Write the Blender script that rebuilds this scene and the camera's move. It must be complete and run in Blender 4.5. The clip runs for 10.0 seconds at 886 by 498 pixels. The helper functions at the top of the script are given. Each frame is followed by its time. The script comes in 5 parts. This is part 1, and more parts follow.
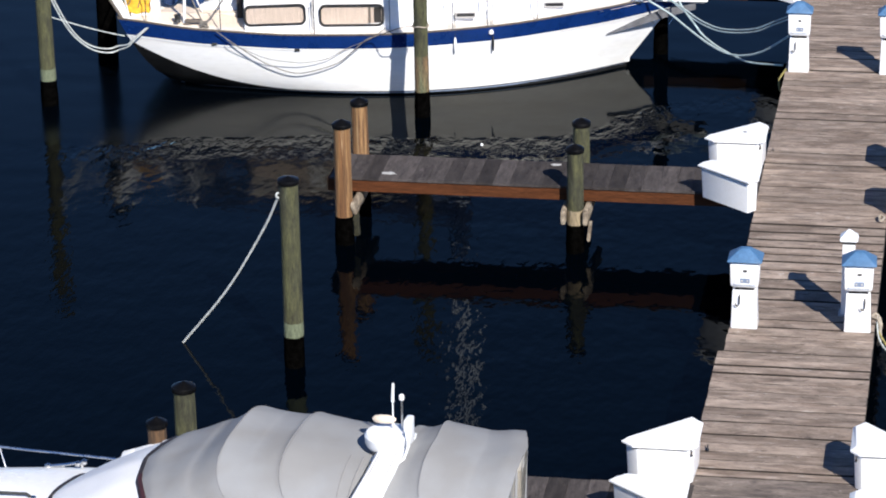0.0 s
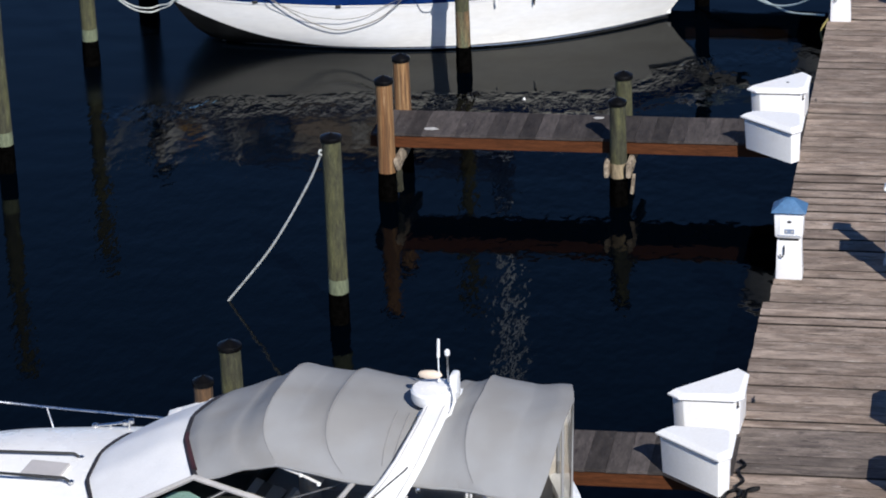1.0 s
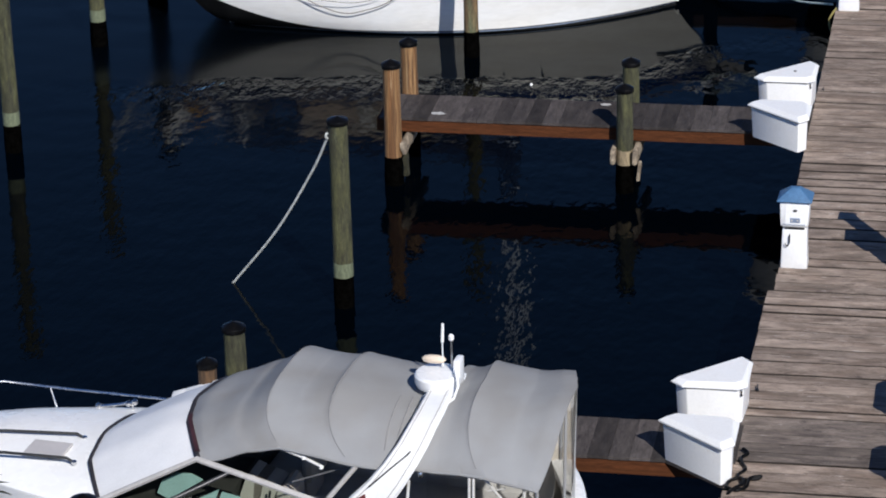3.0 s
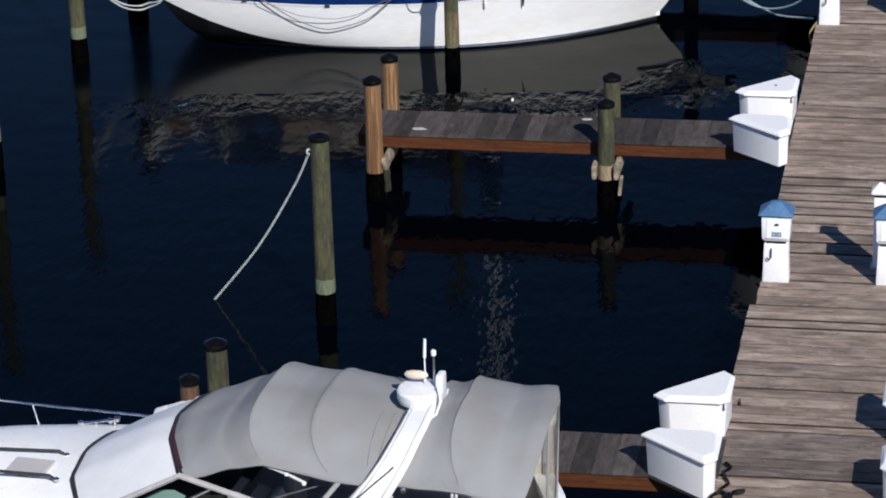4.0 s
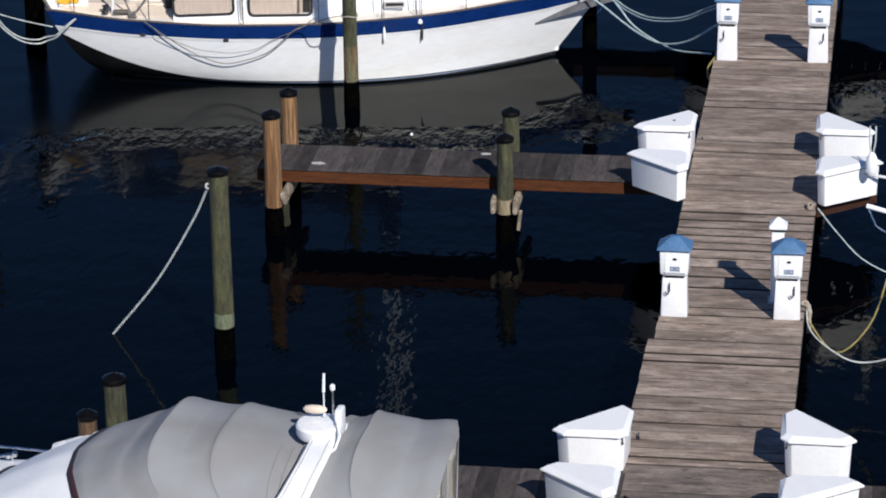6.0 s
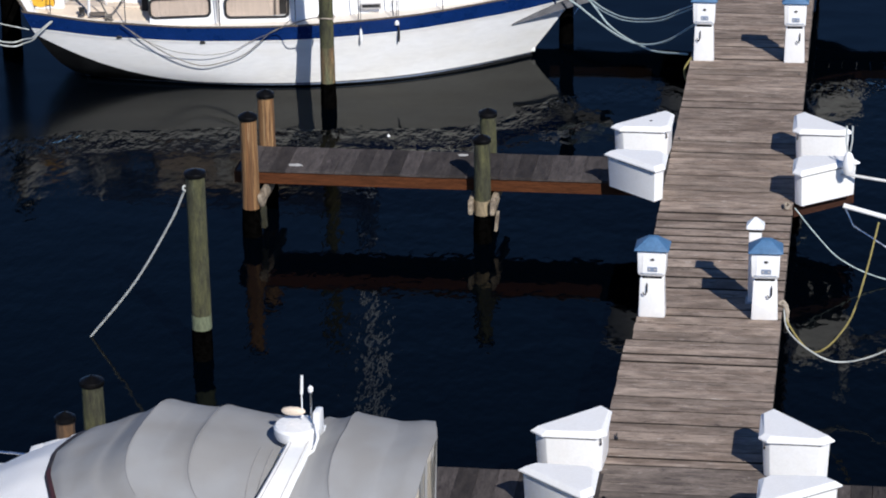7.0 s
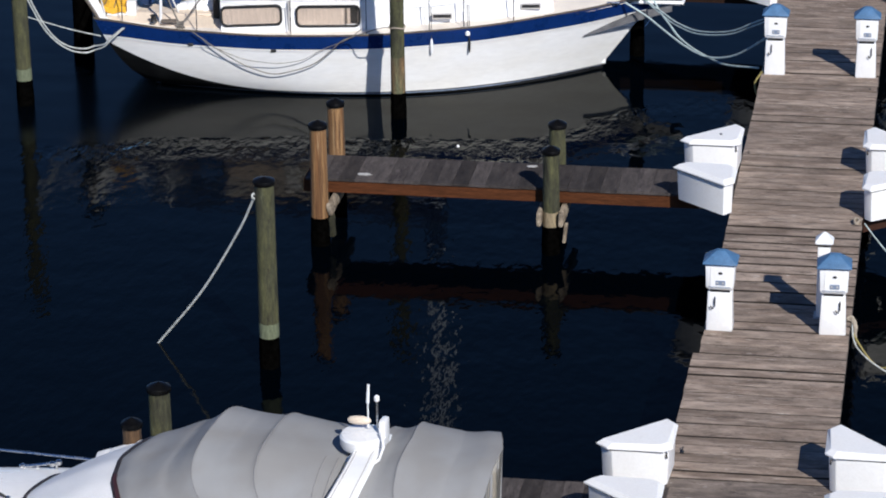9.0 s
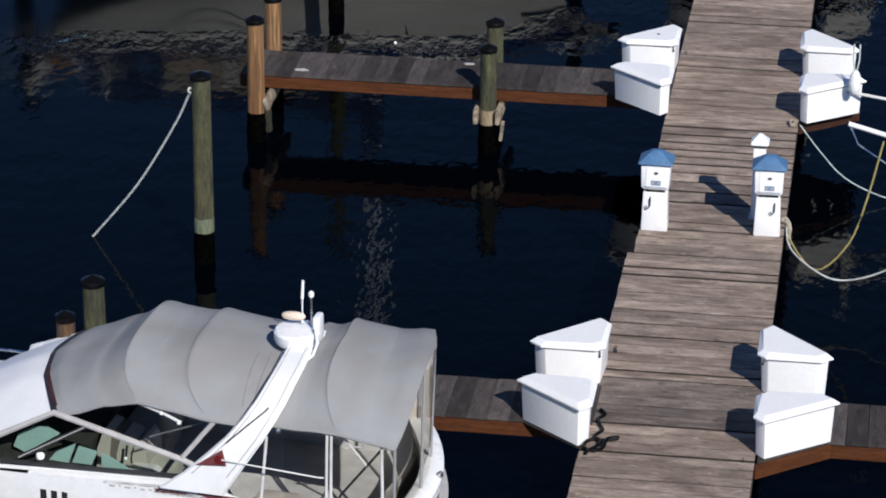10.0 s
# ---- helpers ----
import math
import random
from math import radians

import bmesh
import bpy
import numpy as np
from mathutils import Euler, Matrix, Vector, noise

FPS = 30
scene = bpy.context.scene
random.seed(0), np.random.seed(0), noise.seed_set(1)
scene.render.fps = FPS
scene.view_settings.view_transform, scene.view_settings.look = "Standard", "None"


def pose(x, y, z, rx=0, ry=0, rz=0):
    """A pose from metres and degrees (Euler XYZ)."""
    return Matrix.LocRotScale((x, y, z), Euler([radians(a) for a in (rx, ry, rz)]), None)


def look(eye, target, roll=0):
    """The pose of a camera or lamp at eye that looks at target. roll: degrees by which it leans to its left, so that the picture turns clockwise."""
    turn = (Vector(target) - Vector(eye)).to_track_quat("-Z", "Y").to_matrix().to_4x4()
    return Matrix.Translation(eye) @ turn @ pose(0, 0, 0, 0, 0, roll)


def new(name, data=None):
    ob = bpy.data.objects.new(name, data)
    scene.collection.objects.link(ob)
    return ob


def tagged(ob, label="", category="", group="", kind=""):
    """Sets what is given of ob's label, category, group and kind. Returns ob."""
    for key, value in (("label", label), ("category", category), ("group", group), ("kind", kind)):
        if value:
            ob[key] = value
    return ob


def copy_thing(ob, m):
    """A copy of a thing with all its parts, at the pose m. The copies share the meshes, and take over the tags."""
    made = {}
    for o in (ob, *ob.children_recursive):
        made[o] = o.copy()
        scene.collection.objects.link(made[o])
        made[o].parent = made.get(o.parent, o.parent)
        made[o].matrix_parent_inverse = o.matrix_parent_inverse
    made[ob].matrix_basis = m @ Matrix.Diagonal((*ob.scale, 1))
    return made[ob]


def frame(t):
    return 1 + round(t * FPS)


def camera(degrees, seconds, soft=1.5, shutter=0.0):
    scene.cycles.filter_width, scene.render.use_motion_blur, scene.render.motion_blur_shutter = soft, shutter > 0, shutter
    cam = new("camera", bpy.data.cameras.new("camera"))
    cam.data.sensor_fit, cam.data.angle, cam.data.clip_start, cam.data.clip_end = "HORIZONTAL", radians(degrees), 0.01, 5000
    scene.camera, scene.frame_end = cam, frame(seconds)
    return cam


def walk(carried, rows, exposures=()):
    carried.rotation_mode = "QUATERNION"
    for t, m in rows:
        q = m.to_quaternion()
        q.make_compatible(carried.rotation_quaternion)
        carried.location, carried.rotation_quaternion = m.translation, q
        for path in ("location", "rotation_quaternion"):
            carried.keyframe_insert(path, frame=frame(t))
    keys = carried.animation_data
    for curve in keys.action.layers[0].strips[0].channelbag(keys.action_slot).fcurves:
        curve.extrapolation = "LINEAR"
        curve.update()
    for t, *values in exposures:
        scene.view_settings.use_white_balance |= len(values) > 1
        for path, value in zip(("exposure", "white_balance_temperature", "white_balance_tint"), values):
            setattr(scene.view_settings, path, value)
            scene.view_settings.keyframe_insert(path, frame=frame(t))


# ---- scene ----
cam = camera(15.95, 10.0, soft=1.9)
EYE = (2.025, -37.175, 16.718)
TURNS = [
    (0.0, 68.4425, 1.0935, 9.6769), (0.1, 68.2490, 1.2936, 9.7116), (0.2, 67.9955, 1.3562, 9.7755),
    (0.3, 67.8363, 1.2500, 9.9180), (0.4, 67.6443, 1.2054, 10.0225), (0.5, 67.4628, 1.2882, 10.0635),
    (0.6, 67.3305, 1.3620, 10.1501), (0.7, 67.4415, 1.2823, 10.2919), (0.8, 67.5185, 1.2662, 10.3929),
    (0.9, 67.7151, 1.6053, 10.3085), (1.0, 67.6415, 2.1074, 10.1248), (1.2, 67.5574, 1.7140, 10.3303),
    (1.5, 67.4510, 1.6752, 10.3666), (2.0, 67.2503, 1.5097, 10.3965), (2.2, 67.1991, 1.5633, 10.3721),
    (3.3, 67.4276, 1.5021, 10.5083), (3.5, 67.4510, 1.6479, 10.4144), (4.0, 67.6447, 1.6047, 10.0798),
    (4.5, 67.8891, 1.5415, 9.6662), (5.0, 68.0691, 1.1860, 9.2885), (5.5, 68.1448, 1.1335, 8.8932),
    (5.7, 68.2108, 1.0431, 8.6670), (6.8, 68.2377, 0.8499, 7.9493), (7.0, 68.2473, 0.9648, 7.9282),
    (7.5, 68.4463, 0.7992, 8.2736), (8.0, 68.5882, 0.7236, 8.7615), (8.5, 68.5831, 0.4576, 9.1539),
    (9.0, 68.4598, 0.7559, 9.3369), (9.2, 68.3678, 0.9473, 9.4512), (9.4, 68.3345, 0.8444, 9.6199),
    (9.5, 68.1344, 0.4320, 9.5830), (9.6, 67.5190, -0.1990, 9.0690), (9.7, 67.2888, -0.3174, 8.8220),
    (9.8, 67.0385, -0.2888, 8.5589), (9.9, 66.7726, -0.3395, 8.4767), (10.0, 66.5924, -0.3105, 8.5159),
]
walk(cam, [(t, pose(*EYE, a, b, c)) for t, a, b, c in TURNS], exposures=[(0.0, 0.50, 6450, 10), (0.7, 0.26, 6400, 10), (1.1, 0.12, 6370, 10), (1.7, 0.0, 6350, 10), (10.0, 0.0, 6350, 10)])

# ---- world and sun ----
TO_SUN = Vector((0.41, -0.68, 0.60)).normalized()
world = bpy.data.worlds.new("world")
scene.world = world
world.use_nodes = True
wn = world.node_tree.nodes
sky = wn.new("ShaderNodeTexSky")
sky.sky_type, sky.sun_disc = "NISHITA", False
sky.altitude, sky.air_density, sky.dust_density, sky.ozone_density = 3000.0, 0.75, 0.0, 9.0
sky.sun_elevation = math.asin(TO_SUN.z)
sky.sun_rotation = math.atan2(TO_SUN.x, TO_SUN.y)
world.node_tree.links.new(sky.outputs[0], wn["Background"].inputs[0])
wn["Background"].inputs[1].default_value = 0.11
sun = new("sun", bpy.data.lights.new("sun", "SUN"))
sun.data.energy, sun.data.angle, sun.data.color = 5.0, radians(0.53), (1.0, 0.96, 0.91)
sun.matrix_world = look(TO_SUN * 60, (0, 0, 0))


# ---- materials ----
def material(name, color, rough=0.6, metal=0.0, vary=0.15, scale=6.0, bump=0.0, grain=60.0, stretch=(1, 1, 1),
             per_object=0.0, second=None, mix_scale=1.5, spec=0.5, coat=0.0, detail=3.0, flecks=()):
    """A surface with blotches, fine grain and an optional second colour in patches."""
    m = bpy.data.materials.new(name)
    m.use_nodes = True
    n, l = m.node_tree.nodes, m.node_tree.links
    b = n["Principled BSDF"]
    b.inputs["Roughness"].default_value, b.inputs["Metallic"].default_value = rough, metal
    b.inputs["Specular IOR Level"].default_value = spec
    b.inputs["Coat Weight"].default_value = coat
    tc, mp = n.new("ShaderNodeTexCoord"), n.new("ShaderNodeMapping")
    mp.inputs["Scale"].default_value = stretch
    l.new(tc.outputs["Object"], mp.inputs["Vector"])
    info = n.new("ShaderNodeObjectInfo")
    shift = n.new("ShaderNodeVectorMath")
    shift.operation = "ADD"
    times = n.new("ShaderNodeMath")
    times.operation = "MULTIPLY"
    times.inputs[1].default_value = 37.0
    l.new(info.outputs["Random"], times.inputs[0])
    l.new(mp.outputs[0], shift.inputs[0])
    l.new(times.outputs[0], shift.inputs[1])

    def tex(s, detail):
        t = n.new("ShaderNodeTexNoise")
        t.inputs["Scale"].default_value, t.inputs["Detail"].default_value, t.inputs["Roughness"].default_value = s, detail, 0.5 if detail < 6 else 0.72
        l.new(shift.outputs[0], t.inputs["Vector"])
        return t.outputs["Fac"]

    def rgb(c):
        r = n.new("ShaderNodeRGB")
        r.outputs[0].default_value = (*c, 1)
        return r.outputs[0]

    def blend(fac, a, c, mode="MIX"):
        x = n.new("ShaderNodeMix")
        x.data_type, x.blend_type = "RGBA", mode
        if isinstance(fac, float):
            x.inputs["Factor"].default_value = fac
        else:
            l.new(fac, x.inputs["Factor"])
        l.new(a, x.inputs["A"])
        l.new(c, x.inputs["B"])
        return x.outputs["Result"]

    def ramp(v, lo, hi, a=0.0, c=1.0):
        r = n.new("ShaderNodeMapRange")
        r.inputs[1].default_value, r.inputs[2].default_value = lo, hi
        r.inputs[3].default_value, r.inputs[4].default_value = a, c
        l.new(v, r.inputs[0])
        return r.outputs[0]

    col = rgb(color)
    if second:
        col = blend(ramp(tex(mix_scale, 5), 0.42, 0.62), col, rgb(second))
    for shade, size, lo, hi in flecks:
        col = blend(ramp(tex(size, 8), lo, hi), col, rgb(shade))
    coarse, fine = tex(scale, 4), tex(grain, detail)
    lo = tuple(c * (1 - vary) for c in (1, 1, 1))
    hi = tuple(c * (1 + vary) for c in (1, 1, 1))
    col = blend(1.0, col, blend(ramp(coarse, 0.3, 0.7), rgb(lo), rgb(hi)), "MULTIPLY")
    col = blend(1.0, col, blend(ramp(fine, 0.3, 0.7), rgb(lo), rgb(hi)), "MULTIPLY")
    if per_object:
        a, c = (1 - per_object,) * 3, (1 + per_object,) * 3
        col = blend(1.0, col, blend(info.outputs["Random"], rgb(a), rgb(c)), "MULTIPLY")
    l.new(col, b.inputs["Base Color"])
    l.new(ramp(coarse, 0.3, 0.7, max(0.02, rough - 0.08), min(1, rough + 0.08)), b.inputs["Roughness"])
    if bump:
        bp = n.new("ShaderNodeBump")
        bp.inputs["Strength"].default_value, bp.inputs["Distance"].default_value = 1.0, bump
        l.new(fine, bp.inputs["Height"])
        l.new(bp.outputs[0], b.inputs["Normal"])
    return m


DECK = material("weathered_deck_wood", (0.300, 0.236, 0.190), 0.88, vary=0.31, scale=2.2, grain=10, stretch=(1.3, 4.6, 4.6), bump=0.008, detail=8.0,
                per_object=0.20, second=(0.200, 0.150, 0.117), mix_scale=1.3,
                flecks=(((0.105, 0.080, 0.064), 3.0, 0.57, 0.65), ((0.47, 0.41, 0.36), 3.4, 0.59, 0.68)), spec=0.3)
OLDDECK = material("older_grey_deck_wood", (0.185, 0.150, 0.126), 0.88, vary=0.34, scale=2.2, grain=10, stretch=(1.3, 4.6, 4.6), bump=0.008, detail=8.0,
                   per_object=0.18, second=(0.135, 0.108, 0.092), mix_scale=1.3,
                   flecks=(((0.075, 0.060, 0.052), 3.0, 0.57, 0.65), ((0.36, 0.32, 0.29), 3.4, 0.60, 0.68)), spec=0.3)
FINGER = material("grey_finger_wood", (0.056, 0.048, 0.045), 0.85, vary=0.30, scale=3, grain=11, stretch=(4, 0.9, 4), bump=0.004,
                  detail=7.0, per_object=0.58,
                  flecks=(((0.030, 0.024, 0.025), 2.6, 0.57, 0.66), ((0.105, 0.088, 0.088), 3.1, 0.60, 0.72)), spec=0.15)
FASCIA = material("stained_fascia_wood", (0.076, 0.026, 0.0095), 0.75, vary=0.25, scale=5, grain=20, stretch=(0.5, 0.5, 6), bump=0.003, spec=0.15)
# darker copy of the fascia brown, with the corner boards' shade in the colour
DARKFASCIA = material("shaded_dark_fascia_wood", (0.038, 0.016, 0.010), 0.75, vary=0.3, scale=5, grain=20, stretch=(0.5, 0.5, 6), bump=0.003, spec=0.15)
# far fascia colour darkened so that its reflection in the water stays black
MIDFASCIA = material("darkened_far_fascia_wood", (0.022, 0.010, 0.006), 0.75, vary=0.3, scale=3, grain=20, stretch=(0.5, 0.5, 6), bump=0.003, spec=0.15)
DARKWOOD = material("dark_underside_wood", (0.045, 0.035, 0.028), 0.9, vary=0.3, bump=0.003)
BEAM = material("pale_beam_ends", (0.30, 0.245, 0.18), 0.85, vary=0.4, scale=9, bump=0.006,
                second=(0.17, 0.13, 0.09), mix_scale=5.0, flecks=(((0.07, 0.05, 0.035), 7.0, 0.58, 0.66),))
TAN_PILE = material("tan_pile_wood", (0.275, 0.155, 0.064), 0.85, vary=0.42, scale=6, grain=16, stretch=(5, 5, 0.14), bump=0.008, detail=7.0,
                    second=(0.160, 0.075, 0.027), mix_scale=1.9,
                    flecks=(((0.075, 0.030, 0.012), 2.6, 0.53, 0.60), ((0.44, 0.31, 0.17), 2.9, 0.57, 0.68)))
GREEN_PILE = material("green_treated_pile_wood", (0.068, 0.068, 0.029), 0.88, vary=0.42, scale=5, grain=20, stretch=(4, 4, 0.9), bump=0.008, detail=7.0,
                      second=(0.040, 0.040, 0.022), mix_scale=1.8,
                      flecks=(((0.018, 0.016, 0.010), 3.3, 0.58, 0.66), ((0.125, 0.135, 0.075), 2.7, 0.60, 0.72)))
# black of wet tidal wood, used also for the shadowed stern pile
WET_SHADED_PILE = material("wet_and_shaded_pile", (0.0015, 0.0014, 0.0013), 0.9, vary=0.5, scale=14, grain=50, bump=0.006, spec=0.0)
PALE_PILE = material("pale_tide_line_wood", (0.125, 0.145, 0.088), 0.88, vary=0.25, scale=7, grain=26, stretch=(4, 4, 1), bump=0.006)
TANPALE = material("bleached_tan_pile_wood", (0.26, 0.205, 0.125), 0.88, vary=0.35, scale=6, grain=24, stretch=(5, 5, 0.6), bump=0.006, detail=7.0)
RUSTPALE = material("rust_stained_pile_wood", (0.150, 0.095, 0.045), 0.88, vary=0.45, scale=5, grain=20, stretch=(4, 4, 0.7), bump=0.006, detail=7.0, second=(0.085, 0.092, 0.05), mix_scale=1.5)
# brown wood darkened by the overall shadow that lies on this pile
SHADED_BROWN_PILE = material("shaded_brown_pile_wood", (0.085, 0.047, 0.022), 0.88, vary=0.45, scale=5, grain=20, stretch=(4, 4, 0.4), bump=0.006, detail=7.0,
                      second=(0.050, 0.030, 0.016), mix_scale=1.8)
GROWTH = material("mossy_wet_growth", (0.020, 0.019, 0.008), 0.9, vary=0.5, scale=14, grain=50, bump=0.01)
CAP = material("black_rubber_cap", (0.0035, 0.0033, 0.0033), 0.40, vary=0.3, scale=9, spec=0.14)
WHITE = material("white_gelcoat", (0.84, 0.84, 0.83), 0.28, vary=0.03, scale=2, grain=12, second=(0.80, 0.79, 0.77), mix_scale=1.5)
BOXWHITE = material("white_fibreglass", (0.87, 0.865, 0.85), 0.4, vary=0.03, scale=3, grain=30, second=(0.82, 0.81, 0.79), mix_scale=3, bump=0.001)
HULLWHITE = material("white_hull_paint", (0.80, 0.80, 0.79), 0.22, vary=0.035, scale=1.2, grain=9, second=(0.74, 0.73, 0.70), mix_scale=1.2,
                     stretch=(0.6, 0.6, 2))
CREAM = material("cream_deck_paint", (0.72, 0.60, 0.47), 0.6, vary=0.08, scale=4, grain=40)
PALEDECK = material("pale_cream_deck", (0.76, 0.69, 0.60), 0.6, vary=0.06, scale=4, grain=40)
BLUE = material("navy_blue_stripe", (0.004, 0.024, 0.118), 0.3, vary=0.14, scale=3, grain=30, spec=0.35)
BOOT = material("dark_antifouling_and_shade", (0.006, 0.0065, 0.007), 0.6, vary=0.4, scale=4, spec=0.12)
ROOFBLUE = material("blue_pedestal_roof", (0.062, 0.150, 0.28), 0.55, vary=0.14, scale=8, grain=40)
PANEL = material("grey_outlet_panel", (0.20, 0.25, 0.34), 0.5, vary=0.1)
DARK = material("dark_fitting", (0.02, 0.02, 0.02), 0.5, vary=0.2)
GREYMETAL = material("stainless_tube", (0.62, 0.62, 0.62), 0.25, metal=1.0, vary=0.08)
ALLOY = material("pale_alloy_mast", (0.58, 0.64, 0.74), 0.35, vary=0.05)
SATIN = material("satin_steel_tube", (0.60, 0.59, 0.57), 0.42, vary=0.08)
LINER = material("beige_canvas_lining", (0.66, 0.60, 0.52), 0.9, vary=0.08, scale=3)
SEAM = material("seam_thread", (0.24, 0.235, 0.235), 0.9, vary=0.1)
FRAME = material("grey_alloy_frame", (0.46, 0.44, 0.42), 0.45, vary=0.1)
CANVAS = material("grey_acrylic_canvas", (0.335, 0.337, 0.340), 0.92, vary=0.045, scale=2.0, grain=180, second=(0.308, 0.302, 0.294), mix_scale=1.6,
                  bump=0.0015, spec=0.2)
tree = CANVAS.node_tree
lit, mixed = tree.nodes.new("ShaderNodeBsdfTranslucent"), tree.nodes.new("ShaderNodeMixShader")
lit.inputs["Color"].default_value, mixed.inputs[0].default_value = (0.42, 0.38, 0.34, 1), 0.16
tree.links.new(tree.nodes["Principled BSDF"].outputs[0], mixed.inputs[1])
tree.links.new(lit.outputs[0], mixed.inputs[2])
tree.links.new(mixed.outputs[0], tree.nodes["Material Output"].inputs[0])
COVER = material("white_vinyl_cover", (0.84, 0.83, 0.815), 0.6, vary=0.04, scale=3, grain=60)
PIPING = material("dark_piping", (0.02, 0.018, 0.022), 0.7, vary=0.2)
FLAP = material("dark_maroon_cloth", (0.035, 0.009, 0.013), 0.7, vary=0.3)
MAROON = material("maroon_trim", (0.16, 0.045, 0.045), 0.5, vary=0.2)
SEAT = material("beige_vinyl_seat", (0.38, 0.34, 0.295), 0.55, vary=0.08, scale=5)
HATCH = material("pale_grey_hatch", (0.50, 0.475, 0.465), 0.6, vary=0.06, scale=5)
DULLGREY = material("dull_grey_surface", (0.11, 0.11, 0.115), 0.6, vary=0.25, scale=8)
INTERIOR = material("grey_cockpit_liner", (0.42, 0.41, 0.39), 0.6, vary=0.12)
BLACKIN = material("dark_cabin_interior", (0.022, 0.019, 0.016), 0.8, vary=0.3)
CURTAIN = material("beige_curtain", (0.58, 0.47, 0.39), 0.85, vary=0.14, scale=4, grain=26, stretch=(9, 9, 0.6))
YELLOW = material("yellow_cloth", (0.72, 0.40, 0.03), 0.75, vary=0.2, scale=8, bump=0.004)
BLUECLOTH = material("dark_blue_canvas", (0.006, 0.026, 0.085), 0.85, vary=0.3, scale=7, bump=0.004)
TEAK = material("weathered_teak", (0.12, 0.098, 0.08), 0.8, vary=0.2, scale=6, stretch=(1, 6, 6), bump=0.002)
ROPE = material("white_rope", (0.44, 0.46, 0.44), 0.9, vary=0.25, scale=14, grain=90, bump=0.004)
GREYROPE = material("grey_brown_rope", (0.17, 0.155, 0.135), 0.9, vary=0.25, scale=14, grain=90, bump=0.004)
BEIGEROPE = material("beige_rope", (0.33, 0.28, 0.22), 0.9, vary=0.3, scale=14, grain=90, bump=0.004)
TEALROPE = material("pale_teal_rope", (0.42, 0.50, 0.49), 0.9, vary=0.25, scale=14, grain=90, bump=0.004)
YROPE = material("yellow_rope", (0.30, 0.245, 0.085), 0.9, vary=0.25, scale=14, grain=90, bump=0.004)
FENDER = material("white_vinyl_fender", (0.85, 0.85, 0.84), 0.3, vary=0.03)
TEALPANE = material("pale_teal_lit_panes", (0.30, 0.42, 0.39), 0.5, vary=0.1, scale=3)
RED = material("red_emblem", (0.16, 0.012, 0.012), 0.5, vary=0.2)
GAPWOOD = material("dark_plank_edges", (0.022, 0.016, 0.012), 0.95, vary=0.3)
BARK = material("grey_palm_bark", (0.16, 0.13, 0.10), 0.9, vary=0.3, bump=0.01)
FROND = material("dusty_palm_leaf", (0.028, 0.034, 0.022), 0.6, vary=0.3, scale=9)
EARTH = material("shore_ground", (0.16, 0.14, 0.11), 0.95, vary=0.3, scale=0.6, grain=14, bump=0.01)
GUANO = material("white_droppings", (0.46, 0.45, 0.43), 0.9, vary=0.15)


def glass_material(name, tint, rough=0.02, through=0.75):
    m = bpy.data.materials.new(name)
    m.use_nodes = True
    n, l = m.node_tree.nodes, m.node_tree.links
    g, t, x = n.new("ShaderNodeBsdfGlossy"), n.new("ShaderNodeBsdfTransparent"), n.new("ShaderNodeMixShader")
    f = n.new("ShaderNodeFresnel")
    f.inputs[0].default_value = 1.45
    g.inputs["Roughness"].default_value = rough
    t.inputs["Color"].default_value = (*tint, 1)
    l.new(f.outputs[0], x.inputs[0])
    l.new(t.outputs[0], x.inputs[1])
    l.new(g.outputs[0], x.inputs[2])
    l.new(x.outputs[0], n["Material Output"].inputs[0])
    return m


CLEAR = glass_material("window_glass", (0.92, 0.92, 0.91))
GLASS = glass_material("tinted_glass", (0.70, 0.82, 0.77))
VINYL = glass_material("clear_vinyl", (0.86, 0.87, 0.87), 0.08)


